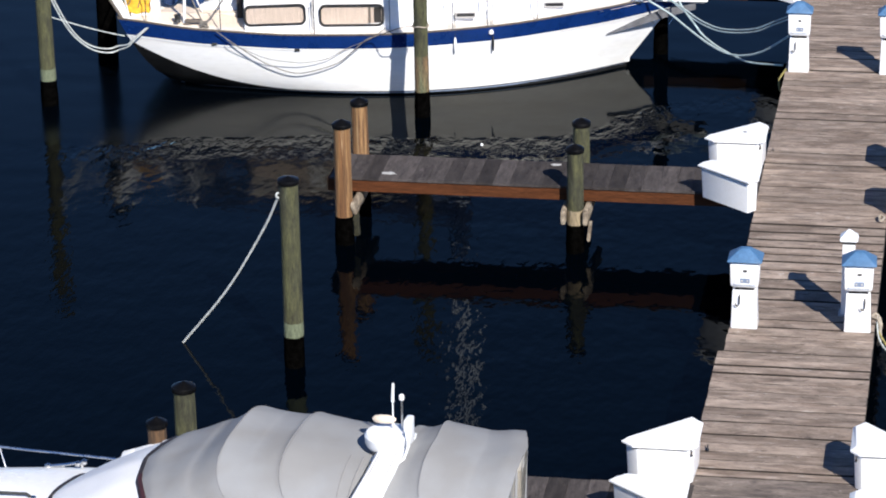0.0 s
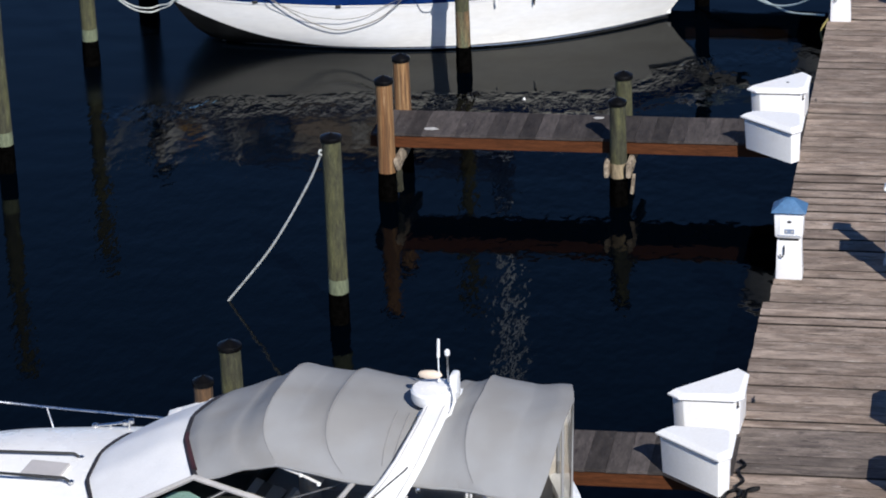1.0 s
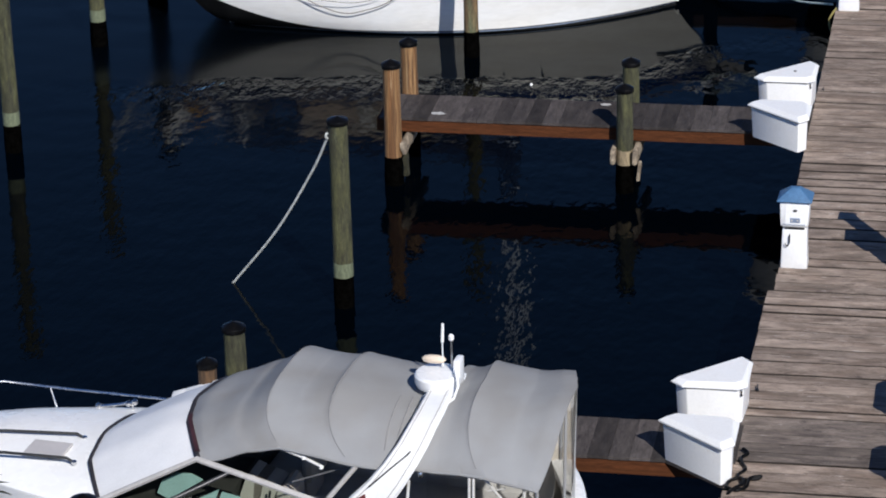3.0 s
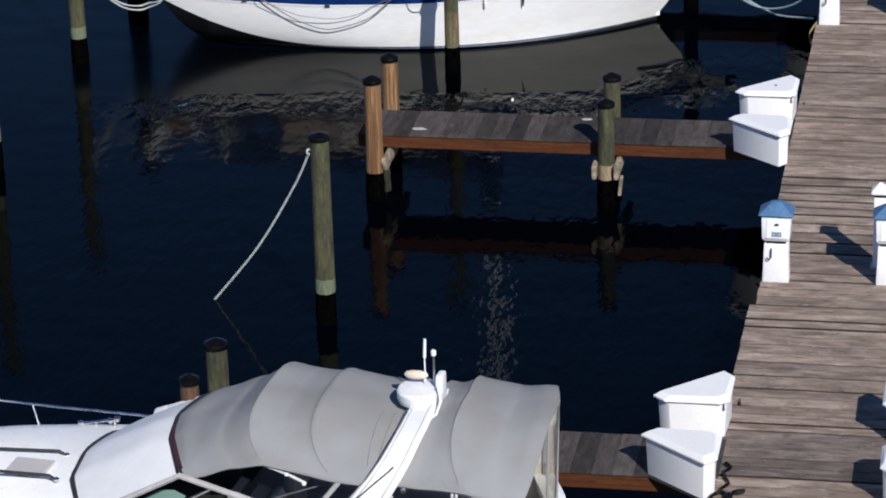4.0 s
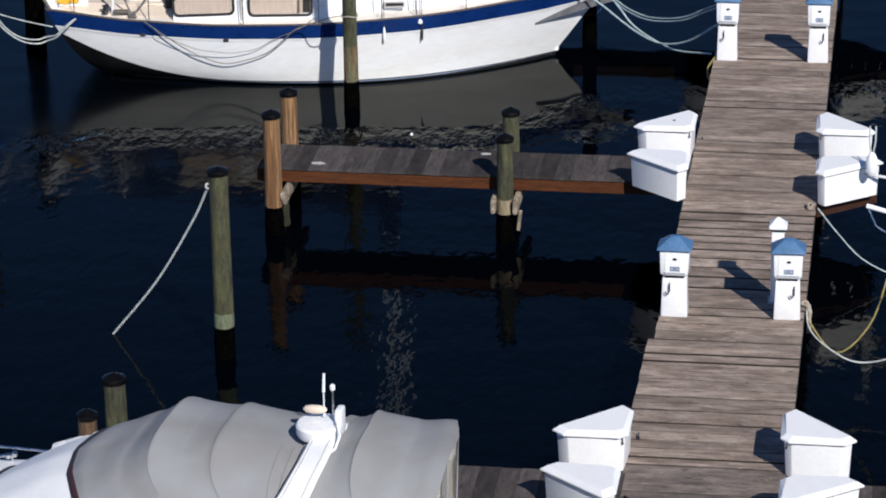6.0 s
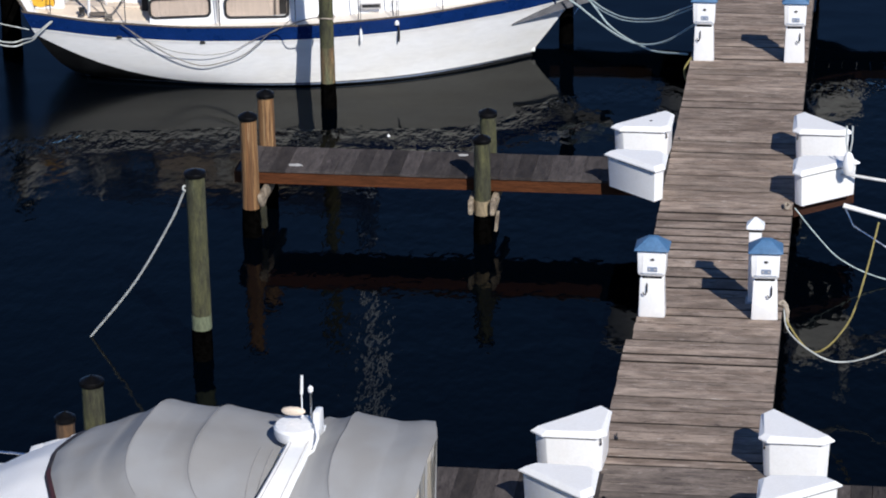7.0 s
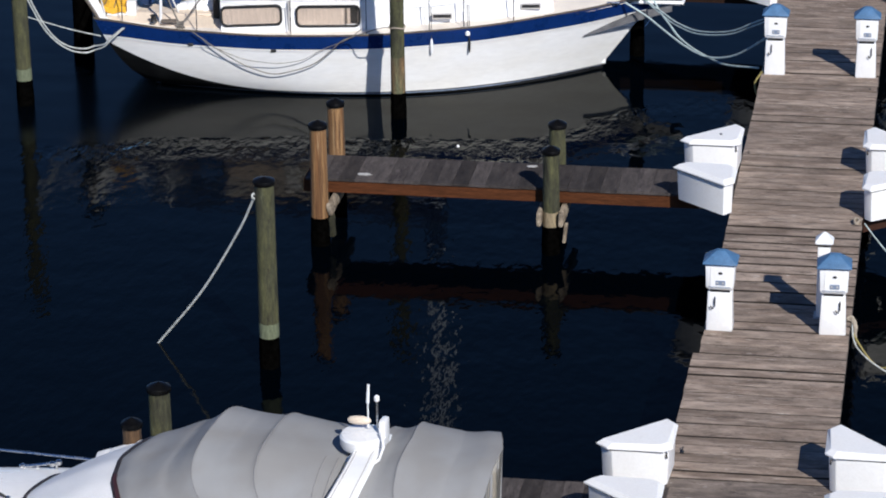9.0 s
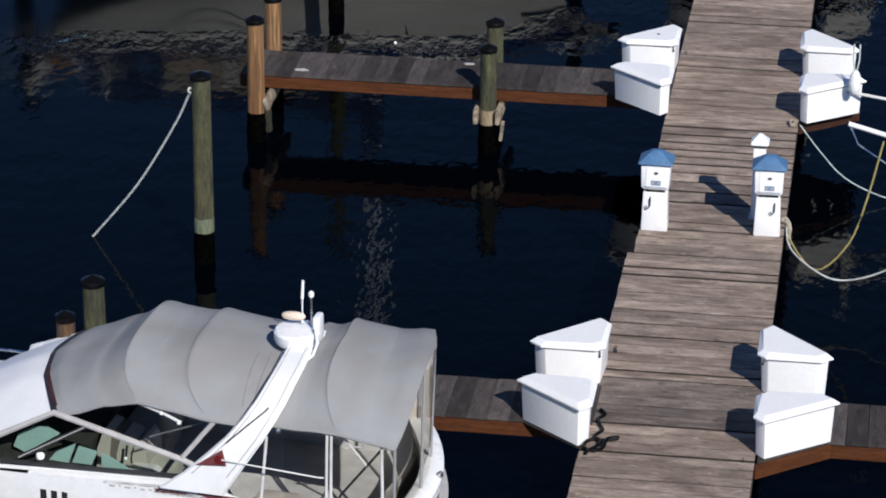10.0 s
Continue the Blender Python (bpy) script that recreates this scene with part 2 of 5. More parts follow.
def water_material():
    m = bpy.data.materials.new("dark_harbour_water")
    m.use_nodes = True
    n, l = m.node_tree.nodes, m.node_tree.links
    n.remove(n["Principled BSDF"])
    body, gloss, rim, both = n.new("ShaderNodeBsdfDiffuse"), n.new("ShaderNodeBsdfGlossy"), n.new("ShaderNodeFresnel"), n.new("ShaderNodeMixShader")
    body.inputs["Color"].default_value = (0.0002, 0.0008, 0.0018, 1)
    gloss.inputs["Color"].default_value = (0.96, 0.95, 0.87, 1)
    rim.inputs["IOR"].default_value = 1.14
    for i, o in enumerate((rim, body, gloss)):
        l.new(o.outputs[0], both.inputs[i])
    l.new(both.outputs[0], n["Material Output"].inputs[0])
    tc = n.new("ShaderNodeTexCoord")

    def tex(scale, detail, stretch):
        mp = n.new("ShaderNodeMapping")
        mp.inputs["Scale"].default_value = stretch
        mp.inputs["Rotation"].default_value = (0, 0, 0.16)
        t = n.new("ShaderNodeTexNoise")
        t.inputs["Scale"].default_value, t.inputs["Detail"].default_value = scale, detail
        l.new(tc.outputs["Object"], mp.inputs[0])
        l.new(mp.outputs[0], t.inputs["Vector"])
        return t.outputs["Fac"]

    ripple, swell, patch = tex(3.2, 3.0, (1.5, 0.75, 1)), tex(0.9, 1.0, (0.7, 1.2, 1)), tex(0.55, 3.0, (0.6, 1.3, 1))
    chop = tex(4.0, 1.2, (1.3, 0.8, 1))

    def calc(op, a, c):
        x = n.new("ShaderNodeMath")
        x.operation = op
        for i, v in enumerate((a, c)):
            if isinstance(v, float):
                x.inputs[i].default_value = v
            else:
                l.new(v, x.inputs[i])
        return x.outputs[0]

    def span(v, lo, hi, a, c):
        r = n.new("ShaderNodeMapRange")
        r.interpolation_type = "SMOOTHSTEP"
        r.inputs[1].default_value, r.inputs[2].default_value, r.inputs[3].default_value, r.inputs[4].default_value = lo, hi, a, c
        l.new(v, r.inputs[0])
        return r.outputs[0]

    # cat's paws run along the edge of the lee that the sailing boat gives
    xyz = n.new("ShaderNodeSeparateXYZ")
    l.new(tc.outputs["Object"], xyz.inputs[0])
    lee = calc("SUBTRACT", calc("SUBTRACT", xyz.outputs["Y"], calc("MULTIPLY", xyz.outputs["X"], 0.18)), 10.45)
    lee = calc("SUBTRACT", lee, span(xyz.outputs["X"], -4.6, -2.2, 0.0, 1.6))
    lee = calc("ADD", lee, calc("MULTIPLY", calc("SUBTRACT", patch, 0.5), 1.6))
    band = calc("MULTIPLY", span(lee, -0.15, 0.05, 1.0, 0.03), span(lee, -1.25, -0.30, 0.10, 1.0))
    band = calc("MULTIPLY", band, span(xyz.outputs["X"], -12.6, -11.0, 0.06, 1.0))
    band = calc("MULTIPLY", band, calc("ADD", span(xyz.outputs["X"], -3.4, -2.4, 1.0, 0.2), span(xyz.outputs["X"], 0.4, 1.0, 0.0, 0.8)))
    mul = n.new("ShaderNodeMath")
    mul.operation = "MULTIPLY"
    l.new(calc("SUBTRACT", ripple, 0.5), mul.inputs[0])
    l.new(band, mul.inputs[1])
    # fine ruffles too small to see singly break up what the open water mirrors astern
    ruffle = calc("MULTIPLY", span(lee, -0.9, -0.2, 1.0, 0.0), calc("MULTIPLY", span(lee, -3.4, -2.2, 0.0, 1.0), calc("MULTIPLY", span(xyz.outputs["X"], -12.0, -10.8, 0.0, 1.0), span(xyz.outputs["X"], -6.6, -5.2, 1.0, 0.0))))
    fine = calc("MULTIPLY", calc("SUBTRACT", chop, 0.5), calc("MULTIPLY", span(lee, -0.3, 0.1, 1.0, 0.12), calc("ADD", calc("MULTIPLY", ruffle, span(xyz.outputs["X"], -9.0, -7.9, 1.1, 1.1)), span(calc("ADD", xyz.outputs["X"], calc("MULTIPLY", patch, 1.5)), -5.4, -4.2, 0.26, 1.0))))
    b1, b2 = n.new("ShaderNodeBump"), n.new("ShaderNodeBump")
    b1.inputs["Strength"].default_value, b1.inputs["Distance"].default_value = 1.0, 0.010
    b2.inputs["Strength"].default_value, b2.inputs["Distance"].default_value = 1.0, 0.058
    l.new(swell, b1.inputs["Height"])
    l.new(mul.outputs[0], b2.inputs["Height"])
    l.new(b1.outputs[0], b2.inputs["Normal"])
    b3 = n.new("ShaderNodeBump")
    b3.inputs["Strength"].default_value, b3.inputs["Distance"].default_value = 1.0, 0.0055
    l.new(fine, b3.inputs["Height"])
    l.new(b2.outputs[0], b3.inputs["Normal"])
    stern = calc("MULTIPLY", span(xyz.outputs["X"], -9.6, -7.8, 1.0, 0.0), span(lee, -0.1, 0.2, 0.0, 1.0))
    l.new(calc("ADD", calc("MULTIPLY", stern, 0.14), calc("ADD", calc("MULTIPLY", ruffle, 0.06), 0.045)), gloss.inputs["Roughness"])
    for o in (body, gloss, rim):
        l.new(b3.outputs[0], o.inputs["Normal"])
    return m


WATER = water_material()


# ---- mesh tools ----
def thing(name, label, category, group="", kind="", m=None):
    ob = tagged(new(name), label, category, group, kind)
    ob.empty_display_size = 0.1
    if m is not None:
        ob.matrix_basis = m
    return ob


def mesh_of(bm, name, mat, smooth=False):
    bmesh.ops.recalc_face_normals(bm, faces=bm.faces[:])
    me = bpy.data.meshes.new(name)
    bm.to_mesh(me)
    bm.free()
    me.materials.append(mat)
    if smooth:
        me.shade_smooth()
        me.set_sharp_from_angle(angle=radians(38))
    return me


def part(name, bm, mat, parent=None, label="", smooth=False):
    ob = new(name, mesh_of(bm, name, mat, smooth))
    if parent is not None:
        ob.parent = parent
    if label:
        ob["label"] = label
    return ob


def box(bm, c, s, bev=0.0, m=None):
    r = bmesh.ops.create_cube(bm, size=1.0)
    vs = r["verts"]
    bmesh.ops.scale(bm, vec=s, verts=vs)
    bmesh.ops.translate(bm, vec=c, verts=vs)
    if bev:
        es = list({e for v in vs for e in v.link_edges})
        got = bmesh.ops.bevel(bm, geom=es, offset=bev, segments=2, affect="EDGES", profile=0.6)
        vs = list(set(got["verts"]) | {v for v in vs if v.is_valid})
    if m is not None:
        bmesh.ops.transform(bm, matrix=m, verts=[v for v in vs if v.is_valid])
    return bm


def rings(bm, loops, closed=True, ends=True):
    """Skin a row of point loops of one length."""
    rows = [[bm.verts.new(p) for p in loop] for loop in loops]
    k = len(rows[0])
    for a, b in zip(rows, rows[1:]):
        for i in range(k if closed else k - 1):
            j = (i + 1) % k
            bm.faces.new((a[i], a[j], b[j], b[i]))
    if ends and closed:
        bm.faces.new(rows[0][::-1])
        bm.faces.new(rows[-1])
    return bm


def tube(bm, pts, r, seg=8, ends=True):
    pts = [Vector(p) for p in pts]
    loops = []
    for i, p in enumerate(pts):
        d = (pts[min(i + 1, len(pts) - 1)] - pts[max(i - 1, 0)]).normalized()
        a = d.cross(Vector((0, 0, 1)) if abs(d.z) < 0.95 else Vector((1, 0, 0))).normalized()
        b = d.cross(a)
        rr = r[i] if isinstance(r, (list, tuple)) else r
        loops.append([p + rr * (math.cos(2 * math.pi * q / seg) * a + math.sin(2 * math.pi * q / seg) * b) for q in range(seg)])
    return rings(bm, loops, True, ends)


def turned(bm, prof, seg=24, wob=0.0, at=(0, 0, 0)):
    """A turned form from (radius, z) pairs."""
    loops = []
    for r, z in prof:
        loop = []
        for q in range(seg):
            a = 2 * math.pi * q / seg
            rr = r * (1 + wob * noise.noise((math.cos(a) * 1.6, math.sin(a) * 1.6, z * 0.8)))
            loop.append((at[0] + rr * math.cos(a), at[1] + rr * math.sin(a), at[2] + z))
        loops.append(loop)
    return rings(bm, loops)


def prism(bm, poly, z0, z1, grow=0.0, m=None):
    c = Vector((sum(p[0] for p in poly) / len(poly), sum(p[1] for p in poly) / len(poly)))
    top = [c + (Vector(p) - c) * (1 + grow) for p in poly]
    vs = len(bm.verts)
    rings(bm, [[(p[0], p[1], z0) for p in poly], [(p[0], p[1], z1) for p in top]])
    if m is not None:
        bm.verts.ensure_lookup_table()
        bmesh.ops.transform(bm, matrix=m, verts=bm.verts[vs:])
    return bm


def sheet(bm, f, nu, nv, thick=0.0):
    """A curved sheet f(a, b), a and b from 0 to 1, with thickness downwards."""
    g = [[Vector(f(i / nu, j / nv)) for j in range(nv + 1)] for i in range(nu + 1)]
    top = [[bm.verts.new(p) for p in row] for row in g]
    for i in range(nu):
        for j in range(nv):
            bm.faces.new((top[i][j], top[i + 1][j], top[i + 1][j + 1], top[i][j + 1]))
    if thick:
        low = [[bm.verts.new(p - Vector((0, 0, thick))) for p in row] for row in g]
        for i in range(nu):
            for j in range(nv):
                bm.faces.new((low[i][j], low[i][j + 1], low[i + 1][j + 1], low[i + 1][j]))
        edge = [(i, 0) for i in range(nu + 1)] + [(nu, j) for j in range(1, nv + 1)]
        edge += [(i, nv) for i in range(nu - 1, -1, -1)] + [(0, j) for j in range(nv - 1, 0, -1)]
        for (a, b), (c, d) in zip(edge, edge[1:] + edge[:1]):
            bm.faces.new((top[a][b], low[a][b], low[c][d], top[c][d]))
    return bm


def curve_of(keys, x):
    """Smooth interpolation through (x, y) keys."""
    if x <= keys[0][0]:
        return keys[0][1]
    for (x0, y0), (x1, y1) in zip(keys, keys[1:]):
        if x <= x1:
            t = (x - x0) / (x1 - x0)
            return y0 + (y1 - y0) * (t * t * (3 - 2 * t) * 0.5 + t * 0.5)
    return keys[-1][1]


def rope(label, pts, r=0.014, mat=None, sag=0.0, n=28, group="", name="mooring_rope"):
    """A hanging rope from point to point."""
    pts = [Vector(p) for p in pts]
    out = []
    if len(pts) == 2:
        for i in range(n + 1):
            t = i / n
            p = pts[0].lerp(pts[1], t)
            p.z -= sag * 4 * t * (1 - t)
            p += Vector((0.012 * math.sin(9 * t + pts[0].x), 0.012 * math.cos(7 * t), 0)) * min(1, 6 * t * (1 - t))
            out.append(p)
    else:
        ext = [pts[0] * 2 - pts[1]] + pts + [pts[-1] * 2 - pts[-2]]
        m = max(4, n // (len(pts) - 1))
        for a, b, c, d in zip(ext, ext[1:], ext[2:], ext[3:]):
            for i in range(m):
                t = i / m
                out.append(0.5 * ((2 * b) + (c - a) * t + (2 * a - 5 * b + 4 * c - d) * t * t + (3 * b - a - 3 * c + d) * t ** 3))
        out.append(pts[-1])
    ob = part(name, tube(bmesh.new(), out, r, 8), mat or ROPE, None, "", True)
    return tagged(ob, label, "rope", group)


# ---- water ----
bm = bmesh.new()
bmesh.ops.create_grid(bm, x_segments=2, y_segments=2, size=2500)
tagged(part("water", bm, WATER), "dark calm harbour water with small ripples", "water", kind="structure")

# ---- piers ----
DECK_Z = 0.92
HALF = 0.915
rnd = random.Random(7)


def pier_things():
    pier = thing("pier", "weathered grey-brown plank pier over the water", "pier", kind="structure")
    for x in (-HALF + 0.03, HALF - 0.03):
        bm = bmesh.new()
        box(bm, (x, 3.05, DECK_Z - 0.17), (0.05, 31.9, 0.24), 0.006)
        part("stringer", bm, DARKWOOD, pier, "dark side stringer")
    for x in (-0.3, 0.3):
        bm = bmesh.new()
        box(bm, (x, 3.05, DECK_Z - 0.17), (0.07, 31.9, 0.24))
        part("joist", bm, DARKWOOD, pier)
    for y in (-9.5, -4.9, 0.4, 5.6, 10.9, 15.6):
        for x in (-0.62, 0.62):
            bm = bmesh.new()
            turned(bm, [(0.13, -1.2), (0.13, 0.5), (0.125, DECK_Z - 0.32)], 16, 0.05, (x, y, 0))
            part("support_pile", bm, WET_SHADED_PILE, pier, "wet dark support pile", True)
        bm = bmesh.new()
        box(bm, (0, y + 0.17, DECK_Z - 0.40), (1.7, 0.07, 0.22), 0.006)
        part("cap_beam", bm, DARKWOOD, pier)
    return pier


def finger(x0, x1, y0, label, side):
    """A finger pier from the pier's edge at x0 to its end at x1, front edge at y0."""
    f = thing("finger_pier", label, "finger pier", "finger piers", "structure")
    w, lo, hi = 0.95, min(x0, x1), max(x0, x1)
    for y in (y0 + 0.022, y0 + w - 0.022):
        bm = bmesh.new()
        box(bm, ((lo + hi) / 2, y, DECK_Z - 0.125), (hi - lo, 0.044, 0.185), 0.006)
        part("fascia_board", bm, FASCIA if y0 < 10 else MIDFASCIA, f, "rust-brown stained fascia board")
    bm = bmesh.new()
    box(bm, (x1 + (0.022 if side > 0 else -0.022), y0 + w / 2, DECK_Z - 0.125), (0.044, w, 0.185), 0.006)
    part("end_board", bm, FASCIA, f, "rust-brown stained end board")
    # triangular corner platforms under the dock boxes
    for s, y in ((-1, y0), (1, y0 + w)):
        tri = [(x0 + side * 0.03, y + s * 0.003), (x0 + side * 0.80, y + s * 0.003), (x0 + side * 0.03, y + s * 0.62)]
        bm = prism(bmesh.new(), tri, DECK_Z - 0.035, DECK_Z + 0.006)
        part("corner_platform", bm, FINGER, f, "grey triangular corner platform")
        if side < 0:
            continue
        a, b = Vector((x0 + side * 0.80, y, 0)), Vector((x0, y + s * 0.64, 0))
        d = (b - a).normalized()
        bm = box(bmesh.new(), (0, 0, 0), ((b - a).length, 0.04, 0.17), 0.005,
                 Matrix.Translation((a + b) / 2 + Vector((0, 0, DECK_Z - 0.125))) @ pose(0, 0, 0, rz=math.degrees(math.atan2(d.y, d.x))))
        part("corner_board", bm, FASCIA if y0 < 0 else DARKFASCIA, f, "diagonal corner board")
    return f


PIER = pier_things()
FRONTS = (-15.9, -5.66, 4.83, 14.75)
FINGERS = []
for y0 in FRONTS[1:]:
    FINGERS.append((finger(-HALF - 0.004, -7.10, y0, "narrow grey plank finger pier with rust-brown fascia", -1), -HALF - 0.004, -7.10, y0))
    end = 1.70 if 0 < y0 < 10 else 6.98
    y0 += 0.30 if y0 > 10 else 0.0
    FINGERS.append((finger(HALF + 0.004, end, y0, "narrow grey plank finger pier with rust-brown fascia", 1), HALF + 0.004, end, y0))


# ---- piles ----
def pile(x, y, top, r, wood, label, lean=(0, 0), band=0.44, pale=0.16, cap=True, flat=0.075, foot=None):
    p = thing("pile", label, "pile", "mooring piles", m=pose(x, y, 0, lean[0], lean[1], (x * 57 + y * 31) % 360))
    bm = bmesh.new()
    n = 14
    turned(bm, [(r * (1.02 - 0.05 * i / n), band + pale - 0.01 + (top - flat - 0.03 - band - pale) * i / n) for i in range(n + 1)], 22, 0.05)
    part("shaft", bm, wood, p, "", True)
    if pale:
        bm = bmesh.new()
        turned(bm, [(r * 1.025, band - 0.01), (r * 1.03, band + pale * 0.5), (r * 1.02, band + pale)], 22, 0.06)
        part("tide_line", bm, foot or PALE_PILE, p, "pale sun-bleached band above the tide line", True)
    bm = bmesh.new()
    turned(bm, [(r * 1.0, -1.6), (r * 1.06, -0.05), (r * 1.1, 0.12), (r * 1.04, 0.3), (r * 1.02, band - 0.01)], 22, 0.16)
    part("wet_base", bm, WET_SHADED_PILE, p, "black wet fouled base", True)
    if cap:
        bm = bmesh.new()
        h = flat
        turned(bm, [(r * 1.02, top - h - 0.05), (r * 1.11, top - h - 0.045), (r * 1.12, top - h - 0.002), (r * 1.08, top - h + 0.012), (r * 0.60, top - h * 0.40),
                    (r * 0.16, top - 0.010), (0.004, top)], 22)
        part("cap", bm, CAP, p, "black rubber cap", True)
    return p


TANL, GRNL = "tan wooden pile with a black cap", "greenish wooden pile with a black cap"
pile(-6.85, 4.56, 1.90, 0.124, TAN_PILE, TANL + " beside the finger pier", pale=0)
pile(-6.87, 5.95, 1.76, 0.122, TAN_PILE, TANL + " behind the finger pier", pale=0)
pile(-3.50, 4.63, 1.64, 0.118, GREEN_PILE, GRNL + " beside the finger pier", pale=0.22, foot=TANPALE)
pile(-3.58, 5.95, 1.57, 0.124, GREEN_PILE, GRNL + " behind the finger pier")
pile(-6.64, 0.15, 2.665, 0.128, GREEN_PILE, "tall greenish mooring pile with a black cap and a rope", pale=0.20, flat=0.06)
pile(-6.893, -4.55, 1.83, 0.131, GREEN_PILE, "weathered greenish pile with a black cap behind the motor boat")
pile(-6.859, -5.90, 1.99, 0.110, SHADED_BROWN_PILE, "brown weathered pile, darkened for shade, with a black cap behind the motor boat")
pile(-6.71, 10.20, 4.2, 0.112, GREEN_PILE, "tall greenish pile standing beside the sailing boat", pale=0.60, foot=RUSTPALE)
pile(-12.89, 10.07, 3.6, 0.125, GREEN_PILE, "tall greenish mooring pile with a stern line", pale=0.2)
pile(-12.81, 5.20, 3.4, 0.122, GREEN_PILE, "tall greenish mooring pile in open water", pale=0.2)
# the boat's shadow on this pile is put in as black colour
pile(-12.58, 12.6, 2.9, 0.165, WET_SHADED_PILE, "pile behind the sailing boat's stern, painted black for the boat's shadow", pale=0)
pile(-3.25, 13.9, 2.6, 0.115, WET_SHADED_PILE, "black weathered pile behind the sailing boat's bow", pale=0)


def crossbeams(x, y0, off, label):
    """Paired beams that clamp a row of piles under a finger pier."""
    t = thing("clamp_beam", label, "beam", "pile clamp beams")
    for s in off:
        bm = box(bmesh.new(), (x + s * 0.158, y0 + 0.42, DECK_Z - 0.35), (0.075, 1.60, 0.22), 0.035)
        bmesh.ops.subdivide_edges(bm, edges=[e for e in bm.edges if e.calc_length() > 0.1], cuts=3, use_grid_fill=True)
        if len(off) == 1:
            for v in bm.verts:
                d = noise.noise_vector(v.co * 9.0) * 0.035
                v.co += Vector((d.x, d.y, d.z))
        part("beam", bm, BEAM, t, "", True)
    if len(off) == 1:
        bm = turned(bmesh.new(), [(0.012, -0.36), (0.05, -0.30), (0.065, -0.16), (0.05, -0.05), (0.03, 0.0)], 12, 0.5, (x + 0.19, y0 - 0.33, DECK_Z - 0.44))
        for v in bm.verts:
            v.co += noise.noise_vector(v.co * 14.0) * 0.04
        part("growth", bm, GROWTH, t, "mossy wet growth hanging below the beam", True)
    if len(off) > 1:
        bm = box(bmesh.new(), (0, 0, 0), (0.05, 0.07, 0.30), 0.015, pose(x + 0.215, y0 - 0.30, DECK_Z - 0.56, 0, 6, 0))
        part("block", bm, BEAM, t, "worn pale hanging block", True)
    bm = tube(bmesh.new(), [(x - 0.20, y0 - 0.2, DECK_Z - 0.36), (x + 0.20, y0 - 0.2, DECK_Z - 0.36)], 0.014)
    part("bolt", bm, DARK, t)
    return t


for y0 in (4.83, -5.66):
    crossbeams(-6.85, y0, (1,), "pale wooden clamp beam bolted to the end piles")
    crossbeams(-3.50, y0, (-1, 1), "pair of pale wooden clamp beams round the piles")


# ---- dock boxes ----
def make_dock_box(lx, ly, keyhole):
    """A corner dock box: right angle at the origin, legs along +x and +y, tips cut square to the long side."""
    t = thing("dock_box", "white fibreglass triangular corner dock box with a lipped lid", "dock box", "dock boxes")
    mid = Vector((lx / 3, ly / 3))

    def plan(inset):
        pts = [(0.10, 0.0), (lx, 0.0), (lx + 0.12, 0.12), (0.13, ly + 0.14), (0.0, ly), (0.0, 0.10)]
        out = []
        for q in pts:
            v = Vector(q)
            out.append(v + (mid - v).normalized() * inset)
        return out

    def solid(levels):
        bm = bmesh.new()
        rings(bm, [[(q.x, q.y, z) for q in plan(i)] for i, z in levels])
        es = [e for e in bm.edges if abs((e.verts[0].co - e.verts[1].co).z) > 0.02]
        bmesh.ops.bevel(bm, geom=es, offset=0.010, segments=2, affect="EDGES", profile=0.5)
        return bm

    part("body", solid([(0.075, 0.0), (0.05, 0.46)]), BOXWHITE, t, "", True)
    lid = part("lid", solid([(0.008, 0.455), (0.0, 0.459), (0.0, 0.478), (0.012, 0.486), (0.070, 0.524), (0.085, 0.527)]), BOXWHITE, t, "white lid with a chamfered top")
    # solid dark strip that paints the shadow line below the lid
    part("lid_gap", solid([(0.046, 0.434), (0.036, 0.458)]), DARK, t, "dark strip standing in for the shade under the lid")
    tilt = Matrix.Translation((0.075, 0.075, 0.40)) @ pose(0, 0, 0, rz=-45)
    hasp = part("latch", box(bmesh.new(), (0, 0, 0), (0.026, 0.018, 0.055), 0.005, tilt), GREYMETAL, t, "small steel latch")
    part("padlock", box(bmesh.new(), (0, -0.010, -0.034), (0.022, 0.016, 0.022), 0.004, tilt), DARK, hasp, "small dark padlock")
    if keyhole:
        part("lock", turned(bmesh.new(), [(0.022, 0.0), (0.022, 0.008), (0.014, 0.010)], 14, 0, (lx * 0.42, ly * 0.42, 0.524)), DARK, lid, "dark keyhole")
    return t


SIZES = {1: (0.74, 0.73), -1: (0.78, 0.63)}  # along the finger pier, along the pier
PLACES = [  # side, away or toward, lid corner
    (-1, 1, -0.88, -4.75), (-1, -1, -0.88, -5.54), (1, 1, 0.83, -4.66), (1, -1, 0.88, -5.55),
    (-1, 1, -0.89, 5.62), (-1, -1, -0.86, 4.73), (1, 1, 0.84, 5.72), (1, -1, 0.90, 4.73),
    (-1, -1, -0.87, 14.62), (1, -1, 0.90, 14.90), (-1, 1, -0.89, 15.6), (1, 1, 0.86, 15.9),
]
TURN = {(1, 1): 0, (-1, 1): 90, (-1, -1): 180, (1, -1): 270}
first = {}
for sx, sy, x, y in PLACES:
    m = pose(x, y, DECK_Z + 0.006, rz=TURN[sx, sy])
    key = (sx * sy, sy, sx < 0 < sy and 0 < y < 10)
    if key not in first:
        first[key] = make_dock_box(*(SIZES[sy] if sx * sy > 0 else SIZES[sy][::-1]), key[2])
        first[key].matrix_basis = m
    else:
        copy_thing(first[key], m)


